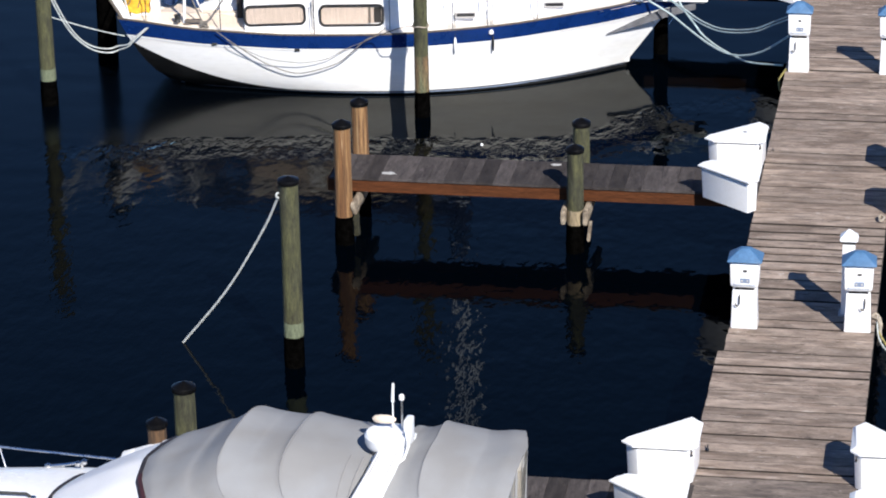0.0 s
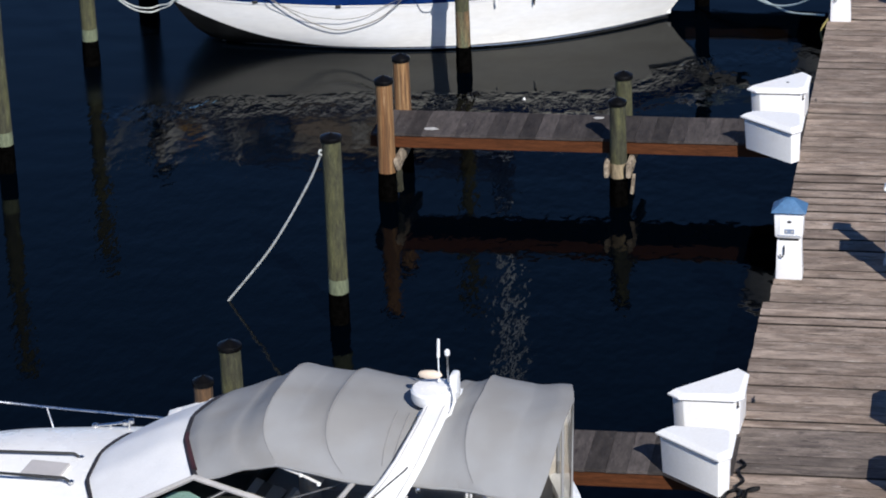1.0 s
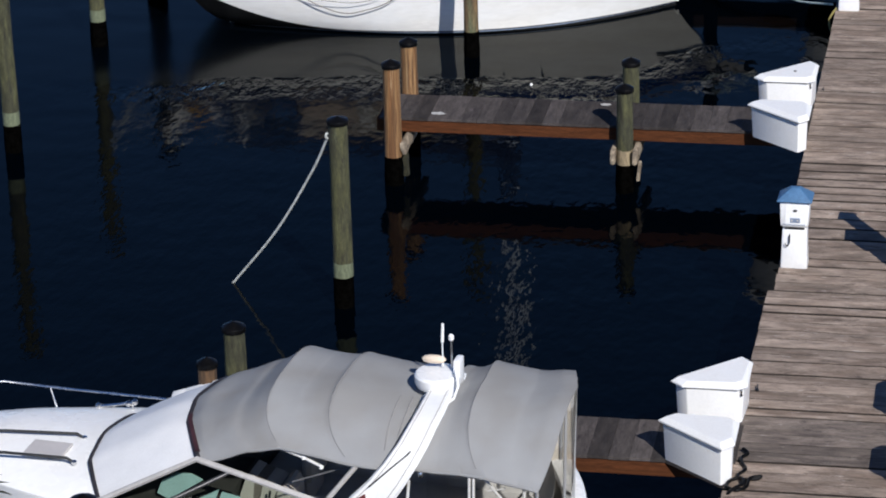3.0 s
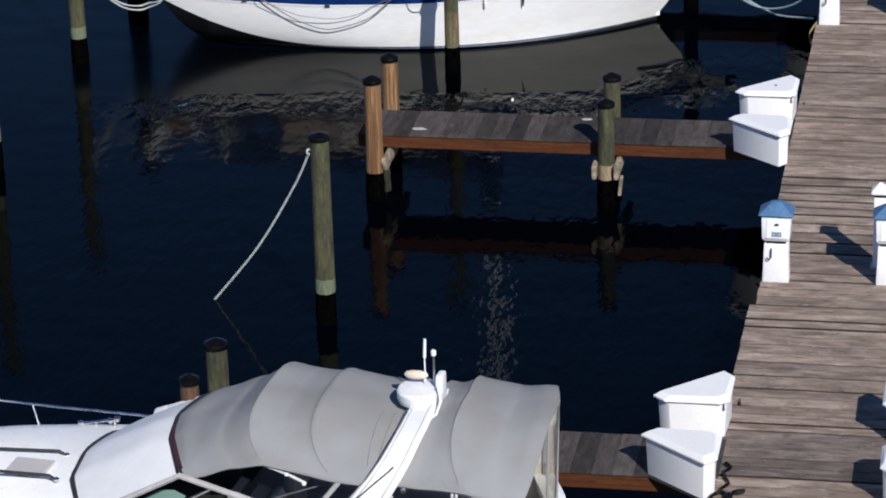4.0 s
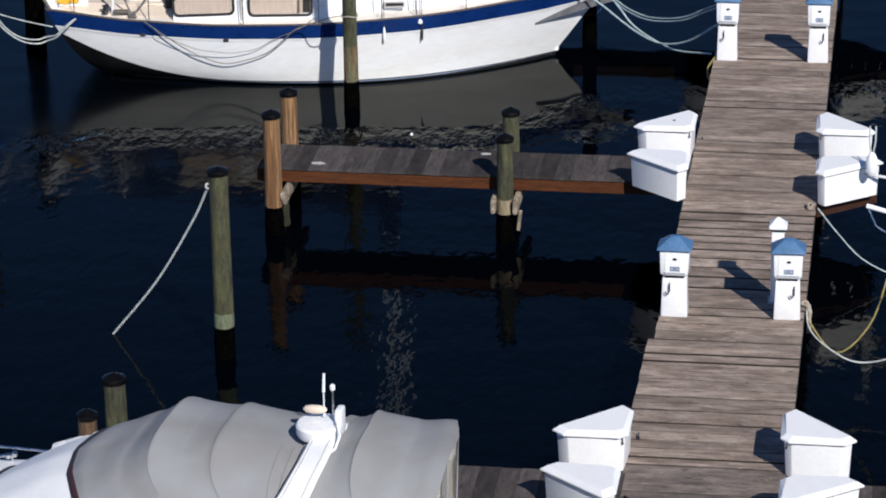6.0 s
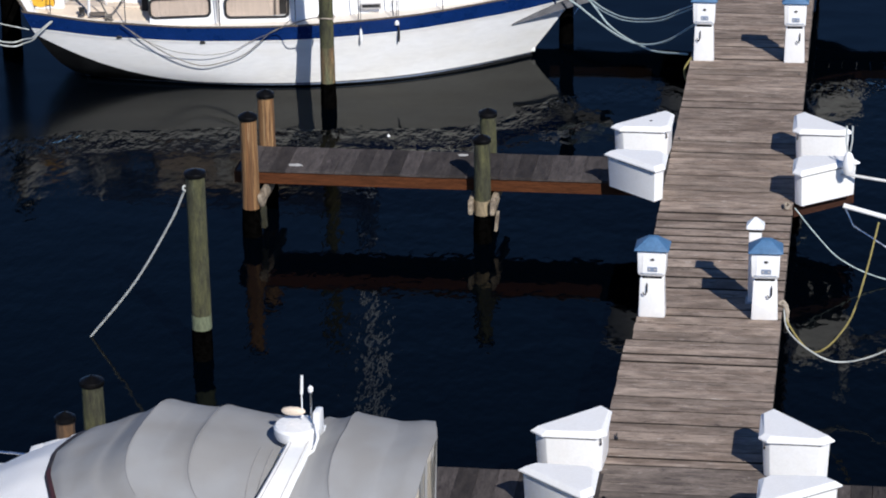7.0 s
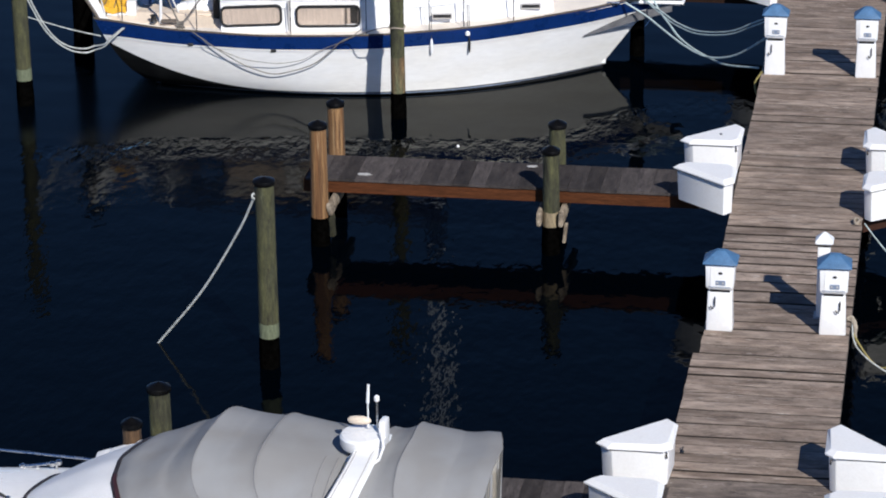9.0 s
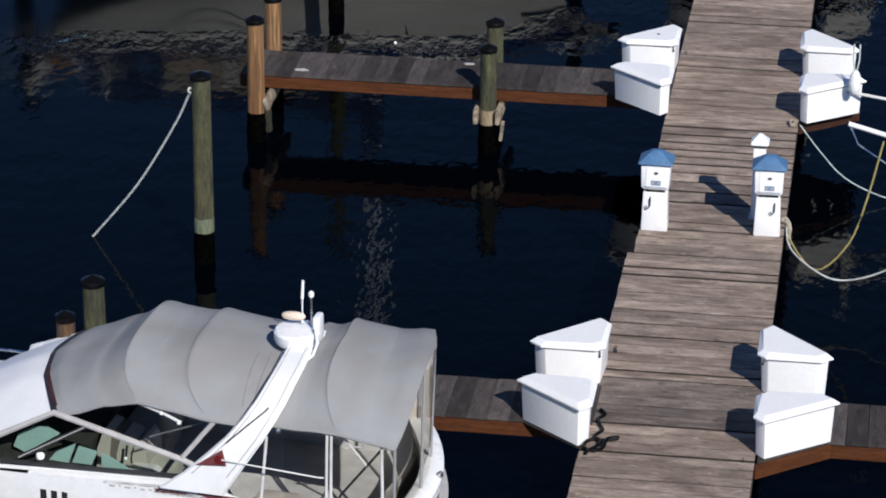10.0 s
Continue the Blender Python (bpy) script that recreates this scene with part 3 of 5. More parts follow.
# ---- power pedestals ----
def make_pedestal(hook):
    t = thing("power_pedestal", "white power pedestal with a blue hipped roof on the pier", "power pedestal", "power pedestals")

    def sq(w, d, z, y=0.0):
        return [(-w, y - d, z), (w, y - d, z), (w, y + d, z), (-w, y + d, z)]

    def solid(levels, bev=0.012):
        bm = rings(bmesh.new(), levels)
        bmesh.ops.bevel(bm, geom=bm.edges[:], offset=bev, segments=2, affect="EDGES", profile=0.5)
        return bm

    part("base", solid([sq(0.180, 0.13, 0.0), sq(0.162, 0.115, 0.50)], 0.018), WHITE, t, "", True)
    part("neck", solid([sq(0.13, 0.10, 0.49), sq(0.13, 0.10, 0.54)], 0.005), DARK, t, "dark recessed neck")
    head = part("head", solid([sq(0.155, 0.12, 0.535, -0.01), sq(0.185, 0.145, 0.565, -0.01), sq(0.195, 0.15, 0.87, -0.01)], 0.014), WHITE, t, "", True)
    part("roof", solid([sq(0.218, 0.19, 0.868), sq(0.232, 0.205, 0.876), sq(0.232, 0.205, 0.890), sq(0.065, 0.05, 1.01), sq(0.02, 0.015, 1.02)], 0.008), ROOFBLUE, t, "faded blue hipped roof", True)
    part("outlet_panel", box(bmesh.new(), (0.01, -0.168, 0.64), (0.13, 0.010, 0.06), 0.004), PANEL, head, "grey-blue outlet panel")
    part("front_plate", box(bmesh.new(), (0.015, -0.158, 0.71), (0.28, 0.016, 0.27), 0.006), BOXWHITE, head, "white front plate")
    for x in (-0.04, 0.035):
        part("outlet", turned(bmesh.new(), [(0.014, 0), (0.014, 0.008)], 12), FRAME, head).matrix_basis = pose(x + 0.01, -0.168, 0.64, 90)
    part("meter", turned(bmesh.new(), [(0.024, 0), (0.024, 0.010), (0.016, 0.012)], 16), DARK, head, "small dark meter").matrix_basis = \
        pose(0.01, -0.166, 0.765, 90) @ Matrix.Diagonal((1.2, 0.6, 1, 1))
    bm = tube(bmesh.new(), [(hook + x, y, z) for x, y, z in ((0.04, -0.125, 0.44), (0.04, -0.15, 0.43), (0.04, -0.155, 0.34), (0.02, -0.17, 0.31), (0.0, -0.17, 0.31), (-0.015, -0.165, 0.34))], 0.009)
    part("hose_hook", bm, DARK, t, "dark J-shaped hook", True)
    part("door_line", box(bmesh.new(), (0.0, -0.1635, 0.585), (0.30, 0.006, 0.008)), PANEL, head)
    return t


made = {}
SLIM = Matrix.Diagonal((0.95, 0.9, 1.06, 1.0))
for side, x, y, a in ((-1, -0.725, 0.04, -1), (1, 0.70, 0.09, 2), (-1, -0.71, 10.42, 0), (1, 0.71, 10.44, 1)):
    if side not in made:
        made[side] = make_pedestal(-0.10 if side < 0 else 0.05)
        made[side].matrix_basis = pose(x, y, DECK_Z, rz=a) @ SLIM
    else:
        copy_thing(made[side], pose(x, y, DECK_Z, rz=a) @ SLIM)


def post_light(x, y):
    t = thing("post_light", "white square bollard light with a pyramid cap on the pier", "post light", m=pose(x, y, DECK_Z))
    part("post", box(bmesh.new(), (0, 0, 0.49), (0.16, 0.16, 0.98), 0.012), WHITE, t, "", True)
    part("lens", box(bmesh.new(), (0, 0, 1.0), (0.166, 0.166, 0.034), 0.004), DARK, t, "dark shaded lens")
    bm = rings(bmesh.new(), [[(-a, -a, z), (a, -a, z), (a, a, z), (-a, a, z)] for a, z in
                             ((0.10, 1.022), (0.116, 1.030), (0.116, 1.056), (0.065, 1.108), (0.012, 1.165))])
    bmesh.ops.bevel(bm, geom=bm.edges[:], offset=0.01, segments=2, affect="EDGES")
    part("cap", bm, WHITE, t, "", True)
    part("base_plate", box(bmesh.new(), (0, 0, 0.01), (0.22, 0.22, 0.02), 0.004), FRAME, t, "grey base plate")


post_light(0.545, 0.60)


# ---- dock cleats ----
def make_cleat():
    t = thing("dock_cleat", "small dark iron cleat bolted to the pier edge", "cleat", "dock cleats")
    part("base", box(bmesh.new(), (0, 0, 0.012), (0.05, 0.12, 0.024), 0.006), DARK, t)
    for y in (-0.03, 0.03):
        part("post", turned(bmesh.new(), [(0.014, 0.02), (0.011, 0.05)], 10, 0, (0, y, 0)), DARK, t)
    part("horn", tube(bmesh.new(), [(0, -0.12, 0.066), (0, -0.06, 0.056), (0, 0.06, 0.056), (0, 0.12, 0.066)], [0.007, 0.013, 0.013, 0.007]), DARK, t, "", True)
    return t


cleat = None
for x, y in ((-0.85, -3.74), (-0.84, 6.65), (0.80, -6.31), (0.81, 9.77)):
    m = pose(x, y, DECK_Z + 0.004, rz=4) @ Matrix.Scale(0.62, 4)
    if cleat is None:
        cleat = make_cleat()
        cleat.matrix_basis = m
    else:
        copy_thing(cleat, m)


# ---- sailing boat: local x runs aft from the stem head, y to the near side ----
SB = thing("sailing_boat", "white sailing boat with a navy sheer stripe, moored between piles", "sailing boat", m=pose(-3.071, 13.264, 0, rz=180 + 10.2))
LEN, BEAM_HALF = 8.96, 1.455
SHEER = [(0.0, 1.31), (0.15, 1.235), (0.35, 1.15), (0.55, 1.10), (0.7, 1.10), (0.85, 1.16), (1.0, 1.29)]


def hull_plan(s, m, bt, e):
    return 1 - max(0.0, 1 - s / m) ** e if s < m else 1 - (1 - bt) * ((s - m) / (1 - m)) ** 2


def sb_sheer(s):
    return curve_of(SHEER, s)


def sb_point(s, k, side):
    """A point on the hull: s from stem to transom, k from waterline 0 to sheer 1, below 0 under water."""
    kk = max(k, 0.0)
    a = 0.084 * max(0.0, 1 - kk) - 0.030 * kk
    e = 0.87 + 0.145 * kk ** 0.42
    if k < 0:
        a, e = 0.075 - k * 0.10, 0.87 + k * 0.12
    top = BEAM_HALF * hull_plan(s, 0.52, 0.60, 2.0)
    low = 1.24 * hull_plan(s, 0.50, 0.16, 2.0)
    w = low + (top - low) * kk ** (0.75 - 0.53 * min(1.0, max(0.0, (s - 0.55) / 0.40)))
    if k < 0:
        w = low * (1 + k * 0.9)
    z = k * sb_sheer(s) if k >= 0 else k * 1.0
    return (LEN * (a + (e - a) * s), side * max(w, 0.012), z)


def hull_band(k0, k1, n, ns=44, grow=0.0):
    bm = bmesh.new()
    loops = []
    for i in range(ns + 1):
        s = i / ns
        loop = []
        for side in (1, -1):
            lo, hi = (k0(s) if callable(k0) else k0), (k1(s) if callable(k1) else k1)
            ks = [lo + (hi - lo) * j / n for j in range(n + 1)]
            if side == -1:
                ks = ks[::-1]
            for k in ks:
                x, y, z = sb_point(s, k, side)
                loop.append((x, y + side * grow, z))
        loops.append(loop)
    rows = [[bm.verts.new(p) for p in loop] for loop in loops]
    for a, b in zip(rows, rows[1:]):
        for i in list(range(n)) + list(range(n + 1, 2 * n + 1)):
            bm.faces.new((a[i], a[i + 1], b[i + 1], b[i]))
    last = rows[-1]
    for i in range(n):
        bm.faces.new((last[i], last[i + 1], last[2 * n - i], last[2 * n + 1 - i]))
    return bm


KB = 0.775


def dark_bottom_line(s):
    """Where the white topsides meet the dark bottom: its climb paints in the shade under the counter."""
    return 0.055 + 0.62 * max(0.0, (s - 0.72) / 0.28) ** 2.1


part("hull", hull_band(dark_bottom_line, KB - 0.03, 10), HULLWHITE, SB, "", True)
part("rub_strake", hull_band(KB - 0.03, KB, 1, grow=0.012), HULLWHITE, SB, "white moulded strake under the stripe", True)
part("sheer_stripe", hull_band(KB, 0.985, 3), BLUE, SB, "navy blue sheer stripe", True)
# towards the stern this dark colour also stands for shade under the counter
part("boot_stripe", hull_band(-0.45, dark_bottom_line, 8), BOOT, SB, "dark antifouling at the waterline, with the counter's shade painted in at the stern", True)
part("boot_line", hull_band(0.026, 0.044, 1, grow=0.012), PANEL, SB, "pale grey-blue line above the water", True)
part("toe_rail", hull_band(0.985, 1.015, 1, grow=0.010), TEAK, SB, "weathered wooden toe rail", True)


def sb_deck(a, b):
    s = 0.004 + 0.992 * a
    x, y, z = sb_point(s, 1.0, 1)
    v = (b * 2 - 1)
    return (x, v * (y - 0.02), z - 0.03 + 0.06 * (1 - v * v))


part("deck", sheet(bmesh.new(), sb_deck, 40, 10, 0.03), PALEDECK, SB, "pale cream painted deck", True)

# cabin trunk
def sb_cabin(x0, x1, w0, w1, z0, h0, h1, name, label, mat, slope=0.10):
    loops = []
    for i in range(13):
        t = i / 12
        x, w, h = x0 + (x1 - x0) * t, w0 + (w1 - w0) * t ** 0.8, h0 + (h1 - h0) * t
        s = x / LEN
        base = sb_sheer(s) + z0
        loops.append([(x, w, base), (x, w - slope * 0.7, base + h * 0.86), (x, w - slope * 1.1 - 0.03, base + h * 0.97), (x, w * 0.55, base + h * 1.07),
                      (x, 0, base + h * 1.1), (x, -w * 0.55, base + h * 1.07), (x, -(w - slope * 1.1 - 0.03), base + h * 0.97),
                      (x, -(w - slope * 0.7), base + h * 0.86), (x, -w, base)])
    return part(name, rings(bmesh.new(), loops), mat, SB, label, True)


sb_cabin(1.55, 4.45, 0.70, 1.10, -0.03, 0.30, 0.52, "forward_trunk", "white forward cabin trunk", WHITE)
sb_cabin(4.45, 7.0, 1.16, 1.16, -0.03, 0.60, 0.62, "cabin", "white cabin with long windows", WHITE)
part("cabin_top", box(bmesh.new(), (5.7, 0, 1.80), (2.7, 2.0, 0.05), 0.02), CREAM, SB, "cream cabin top")
part("hatch_slide", box(bmesh.new(), (6.2, 0, 1.87), (0.9, 0.7, 0.09), 0.02), TEAK, SB, "wooden companionway slide")
part("handrail", tube(bmesh.new(), [(4.7, 0.82, 1.87), (5.0, 0.82, 1.90), (6.3, 0.82, 1.91), (6.7, 0.82, 1.88)], 0.018), TEAK, SB, "wooden handrail", True)
part("drip_rail", box(bmesh.new(), (5.72, 1.105, 1.645), (2.5, 0.03, 0.022), 0.006), FRAME, SB, "grey drip rail above the windows")


def rounded(w, h, r, n=5):
    pts = []
    for cx, cz, a0 in ((w / 2 - r, h / 2 - r, 0), (-w / 2 + r, h / 2 - r, 90), (-w / 2 + r, -h / 2 + r, 180), (w / 2 - r, -h / 2 + r, 270)):
        for i in range(n + 1):
            a = radians(a0 + 90 * i / n)
            pts.append((cx + r * math.cos(a), cz + r * math.sin(a)))
    return pts


def sb_window(xc, zc, w, h, y, tilt, curtain, rake):
    m = pose(xc, y, zc, -tilt, rake, 0)
    out, inn = rounded(w + 0.07, h + 0.07, 0.10), rounded(w, h, 0.075)
    bm = bmesh.new()
    rings(bm, [[(x, 0.0, z) for x, z in out], [(x, 0.03, z) for x, z in out], [(x, 0.03, z) for x, z in inn], [(x, 0.0, z) for x, z in inn]], True, False)
    bmesh.ops.transform(bm, matrix=m, verts=bm.verts[:])
    win = part("window", bm, DARK, SB, "long window with a black rubber frame", True)
    bm = bmesh.new()
    c = [bm.verts.new((x, 0.004 + 0.004 * math.sin(x * 60), z)) for x, z in inn]
    bm.faces.new(c)
    bmesh.ops.transform(bm, matrix=m, verts=bm.verts[:])
    part("curtain", bm, curtain, win, "beige curtain behind the glass")
    bm = bmesh.new()
    bm.faces.new([bm.verts.new((x, 0.018, z)) for x, z in inn])
    bmesh.ops.transform(bm, matrix=m, verts=bm.verts[:])
    part("pane", bm, CLEAR, win).visible_shadow = False


sb_window(6.50, 1.375, 0.94, 0.29, 1.15, 4, CURTAIN, 1.0)
sb_window(5.25, 1.345, 0.99, 0.31, 1.15, 4, CURTAIN, -0.5)
# thin black plate at the pane paints the cabin's darkness beside the curtain
part("open_gap", box(bmesh.new(), (4.825, 1.168, 1.350), (0.115, 0.008, 0.25), 0.003), BLACKIN, SB, "dark plate standing in for the unlit cabin past the curtain")
part("curtain_edge", box(bmesh.new(), (4.955, 1.172, 1.350), (0.035, 0.012, 0.27), 0.004), TEAK, SB, "brown curtain edge")
part("window_post", box(bmesh.new(), (5.88, 1.165, 1.36), (0.05, 0.03, 0.50), 0.008), FRAME, SB, "grey upright between the windows")
for x, y, z in ((3.39, 1.075, 1.275), (1.93, 0.80, 1.335)):
    bm = box(bmesh.new(), (x, y - 0.02, z), (0.34, 0.06, 0.10), 0.02)
    fr = part("portlight", bm, FRAME, SB, "small rectangular portlight")
    part("pane", box(bmesh.new(), (x, y + 0.012, z + 0.012), (0.29, 0.008, 0.05)), DARK, fr)

# cockpit aft: coaming, seats, gear
part("coaming", sheet(bmesh.new(), lambda a, b: (7.05 + 1.75 * a, 1.04 - 0.20 * a - 0.44 * b * (1 - 0.4 * a), 1.12 + 0.13 * a + 0.07 * b), 12, 3, 0.05), CREAM, SB,
     "cream cockpit coaming", True)
part("cockpit_well", box(bmesh.new(), (7.9, 0, 1.20), (1.6, 1.2, 0.10), 0.02), CREAM, SB, "cream cockpit seat")
part("stern_deck", box(bmesh.new(), (8.72, 0, 1.30), (0.35, 1.45, 0.05), 0.02), WHITE, SB, "white stern deck")
for x, y, z, a in ((7.22, 0.32, 1.26, 20), (7.45, 0.30, 1.25, -15), (7.63, 0.26, 1.21, 8)):
    bm = box(bmesh.new(), (0, 0, 0), (0.30, 0.18, 0.30), 0.07, pose(x, y, z, a, 8, a))
    part("cushion", bm, WHITE, SB, "white boat cushion", True)
def sb_yellow(a, b):
    return (8.58 + 0.46 * a, 0.28 + 0.46 * b, 1.33 + 0.30 * math.sin(2.2 * a + 0.6) * (1 - 0.62 * b) + 0.03 * math.sin(9 * a + 7 * b))


yc = part("yellow_cover", sheet(bmesh.new(), sb_yellow, 14, 10, 0.10), YELLOW, SB, "bright yellow cloth cover over the stern", True)
for a, c in ((0.15, 0.40), (0.55, 0.85)):
    part("tie", tube(bmesh.new(), [Vector(sb_yellow(a + (c - a) * i / 8, i / 8)) + Vector((0, 0.004, 0.006)) for i in range(9)], 0.009, 6), TEAK, yc, "brown tie", True)
part("stern_box", box(bmesh.new(), (8.49, 0.58, 1.38), (0.16, 0.22, 0.26), 0.03), WHITE, SB, "white stern locker", True)


def sb_blue(a, b):
    x = 6.90 + 1.56 * a
    lobe = abs(math.sin(2 * math.pi * (x - 7.62) / 0.84))
    hang = min(1.0, max(0.0, (x - 7.42) / 0.25))
    return (x, -0.36 + 0.68 * b, 1.98 + 0.18 * math.sin(math.pi * a) * (1 - b) - b * b * (0.14 + hang * (0.20 + 0.22 * lobe)) + 0.025 * math.sin(11 * a + 5 * b))


part("blue_cover", sheet(bmesh.new(), sb_blue, 36, 12, 0.12), BLUECLOTH, SB, "dark blue canvas cover hanging in the cockpit", True)


def sb_bulwark(a, b):
    return (8.865 + 0.15 * b * (1 + 0.3 * a) + 0.33 * a ** 1.1, 0.84 - 0.06 * a, 1.27 + 0.62 * a + 0.02 * b)


bul = part("stern_bulwark", sheet(bmesh.new(), sb_bulwark, 10, 3, 0.06), WHITE, SB, "white raised stern bulwark", True)
part("bulwark_edge", tube(bmesh.new(), [Vector(sb_bulwark(i / 10, 1.0)) + Vector((0.012, 0, -0.02)) for i in range(11)], 0.026, 8), TEAK, bul, "weathered wooden edge", True)
part("boomkin", tube(bmesh.new(), [(8.95, 0.70, 1.60), (9.3, 0.66, 1.63), (9.95, 0.55, 1.70), (10.3, 0.4, 1.73)], 0.022), WHITE, SB, "white stern boomkin spar", True)
part("stern_rail", tube(bmesh.new(), [(8.90, 0.84, 1.30), (9.0, 0.84, 1.75), (9.0, 0.4, 1.78), (9.0, -0.5, 1.78)], 0.016), WHITE, SB, "white stern rail", True)
part("stern_upright", tube(bmesh.new(), [(8.0, 0.93, 1.20), (7.97, 0.94, 1.95)], 0.026), WHITE, SB, "white upright post", True)
part("backstay_tackle", tube(bmesh.new(), [(7.72, 0.50, 1.22), (7.88, 0.50, 1.62), (8.05, 0.45, 2.1)], 0.014), SATIN, SB, "pale steel support tube", True)
part("winch", turned(bmesh.new(), [(0.06, 0), (0.045, 0.03), (0.045, 0.09), (0.06, 0.11), (0.02, 0.12)], 16, 0, (8.11, 0.96, 1.24)), DARK, SB, "dark winch", True)
part("winch_base", box(bmesh.new(), (7.86, 0.98, 1.25), (0.26, 0.10, 0.05), 0.02), TEAK, SB, "wooden pad")

part("sheet_rope", tube(bmesh.new(), [(7.86, 0.92, 1.60), (7.80, 0.95, 1.45), (7.74, 0.98, 1.32), (7.68, 1.02, 1.20), (7.60, 1.06, 1.16)], 0.014, 6), GREYROPE, SB, "grey rope draped over the coaming", True)
part("sheet_rope", tube(bmesh.new(), [(7.66, 1.02, 1.20), (7.52, 0.98, 1.36), (7.40, 0.94, 1.52), (7.26, 0.90, 1.70)], 0.012, 6), GREYROPE, SB, "grey rope rising from the rail", True)
part("rope_hank", tube(bmesh.new(), [(7.66 + 0.07 * math.cos(2.1 * i), 1.02 + 0.05 * math.sin(1.3 * i), 1.19 + 0.05 * math.sin(0.9 * i + 0.5)) for i in range(22)], 0.013, 6), GREYROPE, SB,
     "tangled hank of grey rope", True)
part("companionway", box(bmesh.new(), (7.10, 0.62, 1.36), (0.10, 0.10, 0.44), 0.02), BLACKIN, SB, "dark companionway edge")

# stanchions and lifelines
for side in (1, -1):
    tops = []
    for x in (2.25, 3.05, 3.6, 4.6, 5.8, 7.3, 8.5):
        px, py, pz = sb_point((x / LEN + 0.02) / 1.02, 1.0, side)
        bm = tube(bmesh.new(), [(px, py - side * 0.03, pz), (px, py - side * 0.05, pz + 0.58)], 0.009, 6)
        st = part("stanchion", bm, GREYMETAL, SB, "thin steel stanchion", True)
        tops.append((px, py - side * 0.05, pz + 0.57))
    for dz in ((0.0,) if side > 0 else (0.0, -0.27)):
        part("lifeline", tube(bmesh.new(), [(a, b, c + dz) for a, b, c in tops], 0.0035, 5), GREYMETAL, SB, "thin wire lifeline", True)

# bow platform, stem fitting, fenders, scuppers
bm = bmesh.new()
for y in (-0.19, 0.19):
    tube(bm, [(0.9, y * 1.6, 1.22), (0.1, y * 1.1, 1.20), (-0.62, y * 0.9, 1.16)], 0.03)
tube(bm, [(-0.62, -0.18, 1.16), (-0.66, 0, 1.16), (-0.62, 0.18, 1.16)], 0.03)
part("bow_platform", bm, WHITE, SB, "white tubular bow platform", True)
bm = rings(bmesh.new(), [[(x, -w, z), (x, w, z), (x, w, z + 0.06), (x, -w, z + 0.06)] for x, w, z in ((-0.60, 0.17, 1.11), (0.05, 0.19, 1.17), (0.70, 0.22, 1.24))])
# the board's grey carries the shading on the platform's underside
part("platform_board", bm, DULLGREY, SB, "platform board, its underside shading put into the grey")
part("stem_fitting", box(bmesh.new(), (0.72, 0.0, 0.12), (0.16, 0.07, 0.09), 0.02), WHITE, SB, "white stem fitting at the waterline")
bm = rings(bmesh.new(), [[(x, y, z), (x, y + 0.03, z), (x, y + 0.03, z + h), (x, y, z + h)] for x, y, z, h in ((-0.45, 0.16, 1.02, 0.10), (0.15, 0.27, 0.90, 0.15), (0.60, 0.38, 0.80, 0.10), (1.05, 0.50, 0.715, 0.012))])
part("anchor_stock", bm, DULLGREY, SB, "grey tapered wedge along the bow")
part("bobstay", tube(bmesh.new(), [(-0.30, 0.0, 1.12), (-0.02, 0.03, 0.72)], 0.007), GREYMETAL, SB, "thin steel bobstay", True)
part("anchor_roller", box(bmesh.new(), (0.25, 0.30, 1.30), (0.30, 0.09, 0.10), 0.02), GREYMETAL, SB, "steel anchor roller")
part("mooring_cleat", box(bmesh.new(), (0.55, 0.45, 1.26), (0.22, 0.05, 0.05), 0.015), GREYMETAL, SB, "steel bow cleat")
for x, z in ((7.51, 0.90), (6.15, 0.83)):
    px, py, pz = sb_point(x / LEN, z / sb_sheer(x / LEN), 1)
    part("scupper", box(bmesh.new(), (x, py + 0.006, z), (0.09, 0.03, 0.05), 0.012), DARK, SB, "small dark scupper")
for x, mat, r, z0, z1 in ((3.57, FENDER, 0.024, 0.74, 1.0), (2.98, FENDER, 0.042, 1.0, 1.09), (2.95, DARK, 0.018, 0.72, 0.98)):
    py = sb_point(x / LEN, 0.85, 1)[1] + 0.035
    f = part("fender", turned(bmesh.new(), [(0.01, z0), (r * 0.7, z0 + 0.02), (r, z0 + 0.07), (r, z1 - 0.07), (r * 0.7, z1 - 0.02), (0.012, z1)], 16, 0, (x, py, 0)), mat, SB,
             "white hanging fender" if mat is FENDER else "dark hanging fender", True)
    part("lanyard", tube(bmesh.new(), [(x, py, z1 - 0.01), (x, py - 0.12, 1.5)], 0.006), DARK, f)

# mast and rigging
part("mast", tube(bmesh.new(), [(3.50, 0, 1.55), (3.52, 0, 6.0), (3.56, 0, 12.3)], [0.085, 0.085, 0.06], 16), ALLOY, SB, "white painted mast", True)


def sb_stow(a, r0, r1):
    """A loop of the stowed sail round the boom at a, from the mast 0 to the boom's end 1."""
    x, z = 3.62 + 4.72 * a, 2.46 - 0.44 * a
    r = r0 + (r1 - r0) * a + 0.018 * math.sin(17 * a) + 0.012 * math.sin(41 * a + 1)
    return [(x, 0.72 * r * math.cos(q), z + r * math.sin(q) * (1.25 if math.sin(q) > 0 else 0.8)) for q in [2 * math.pi * i / 14 for i in range(14)]]


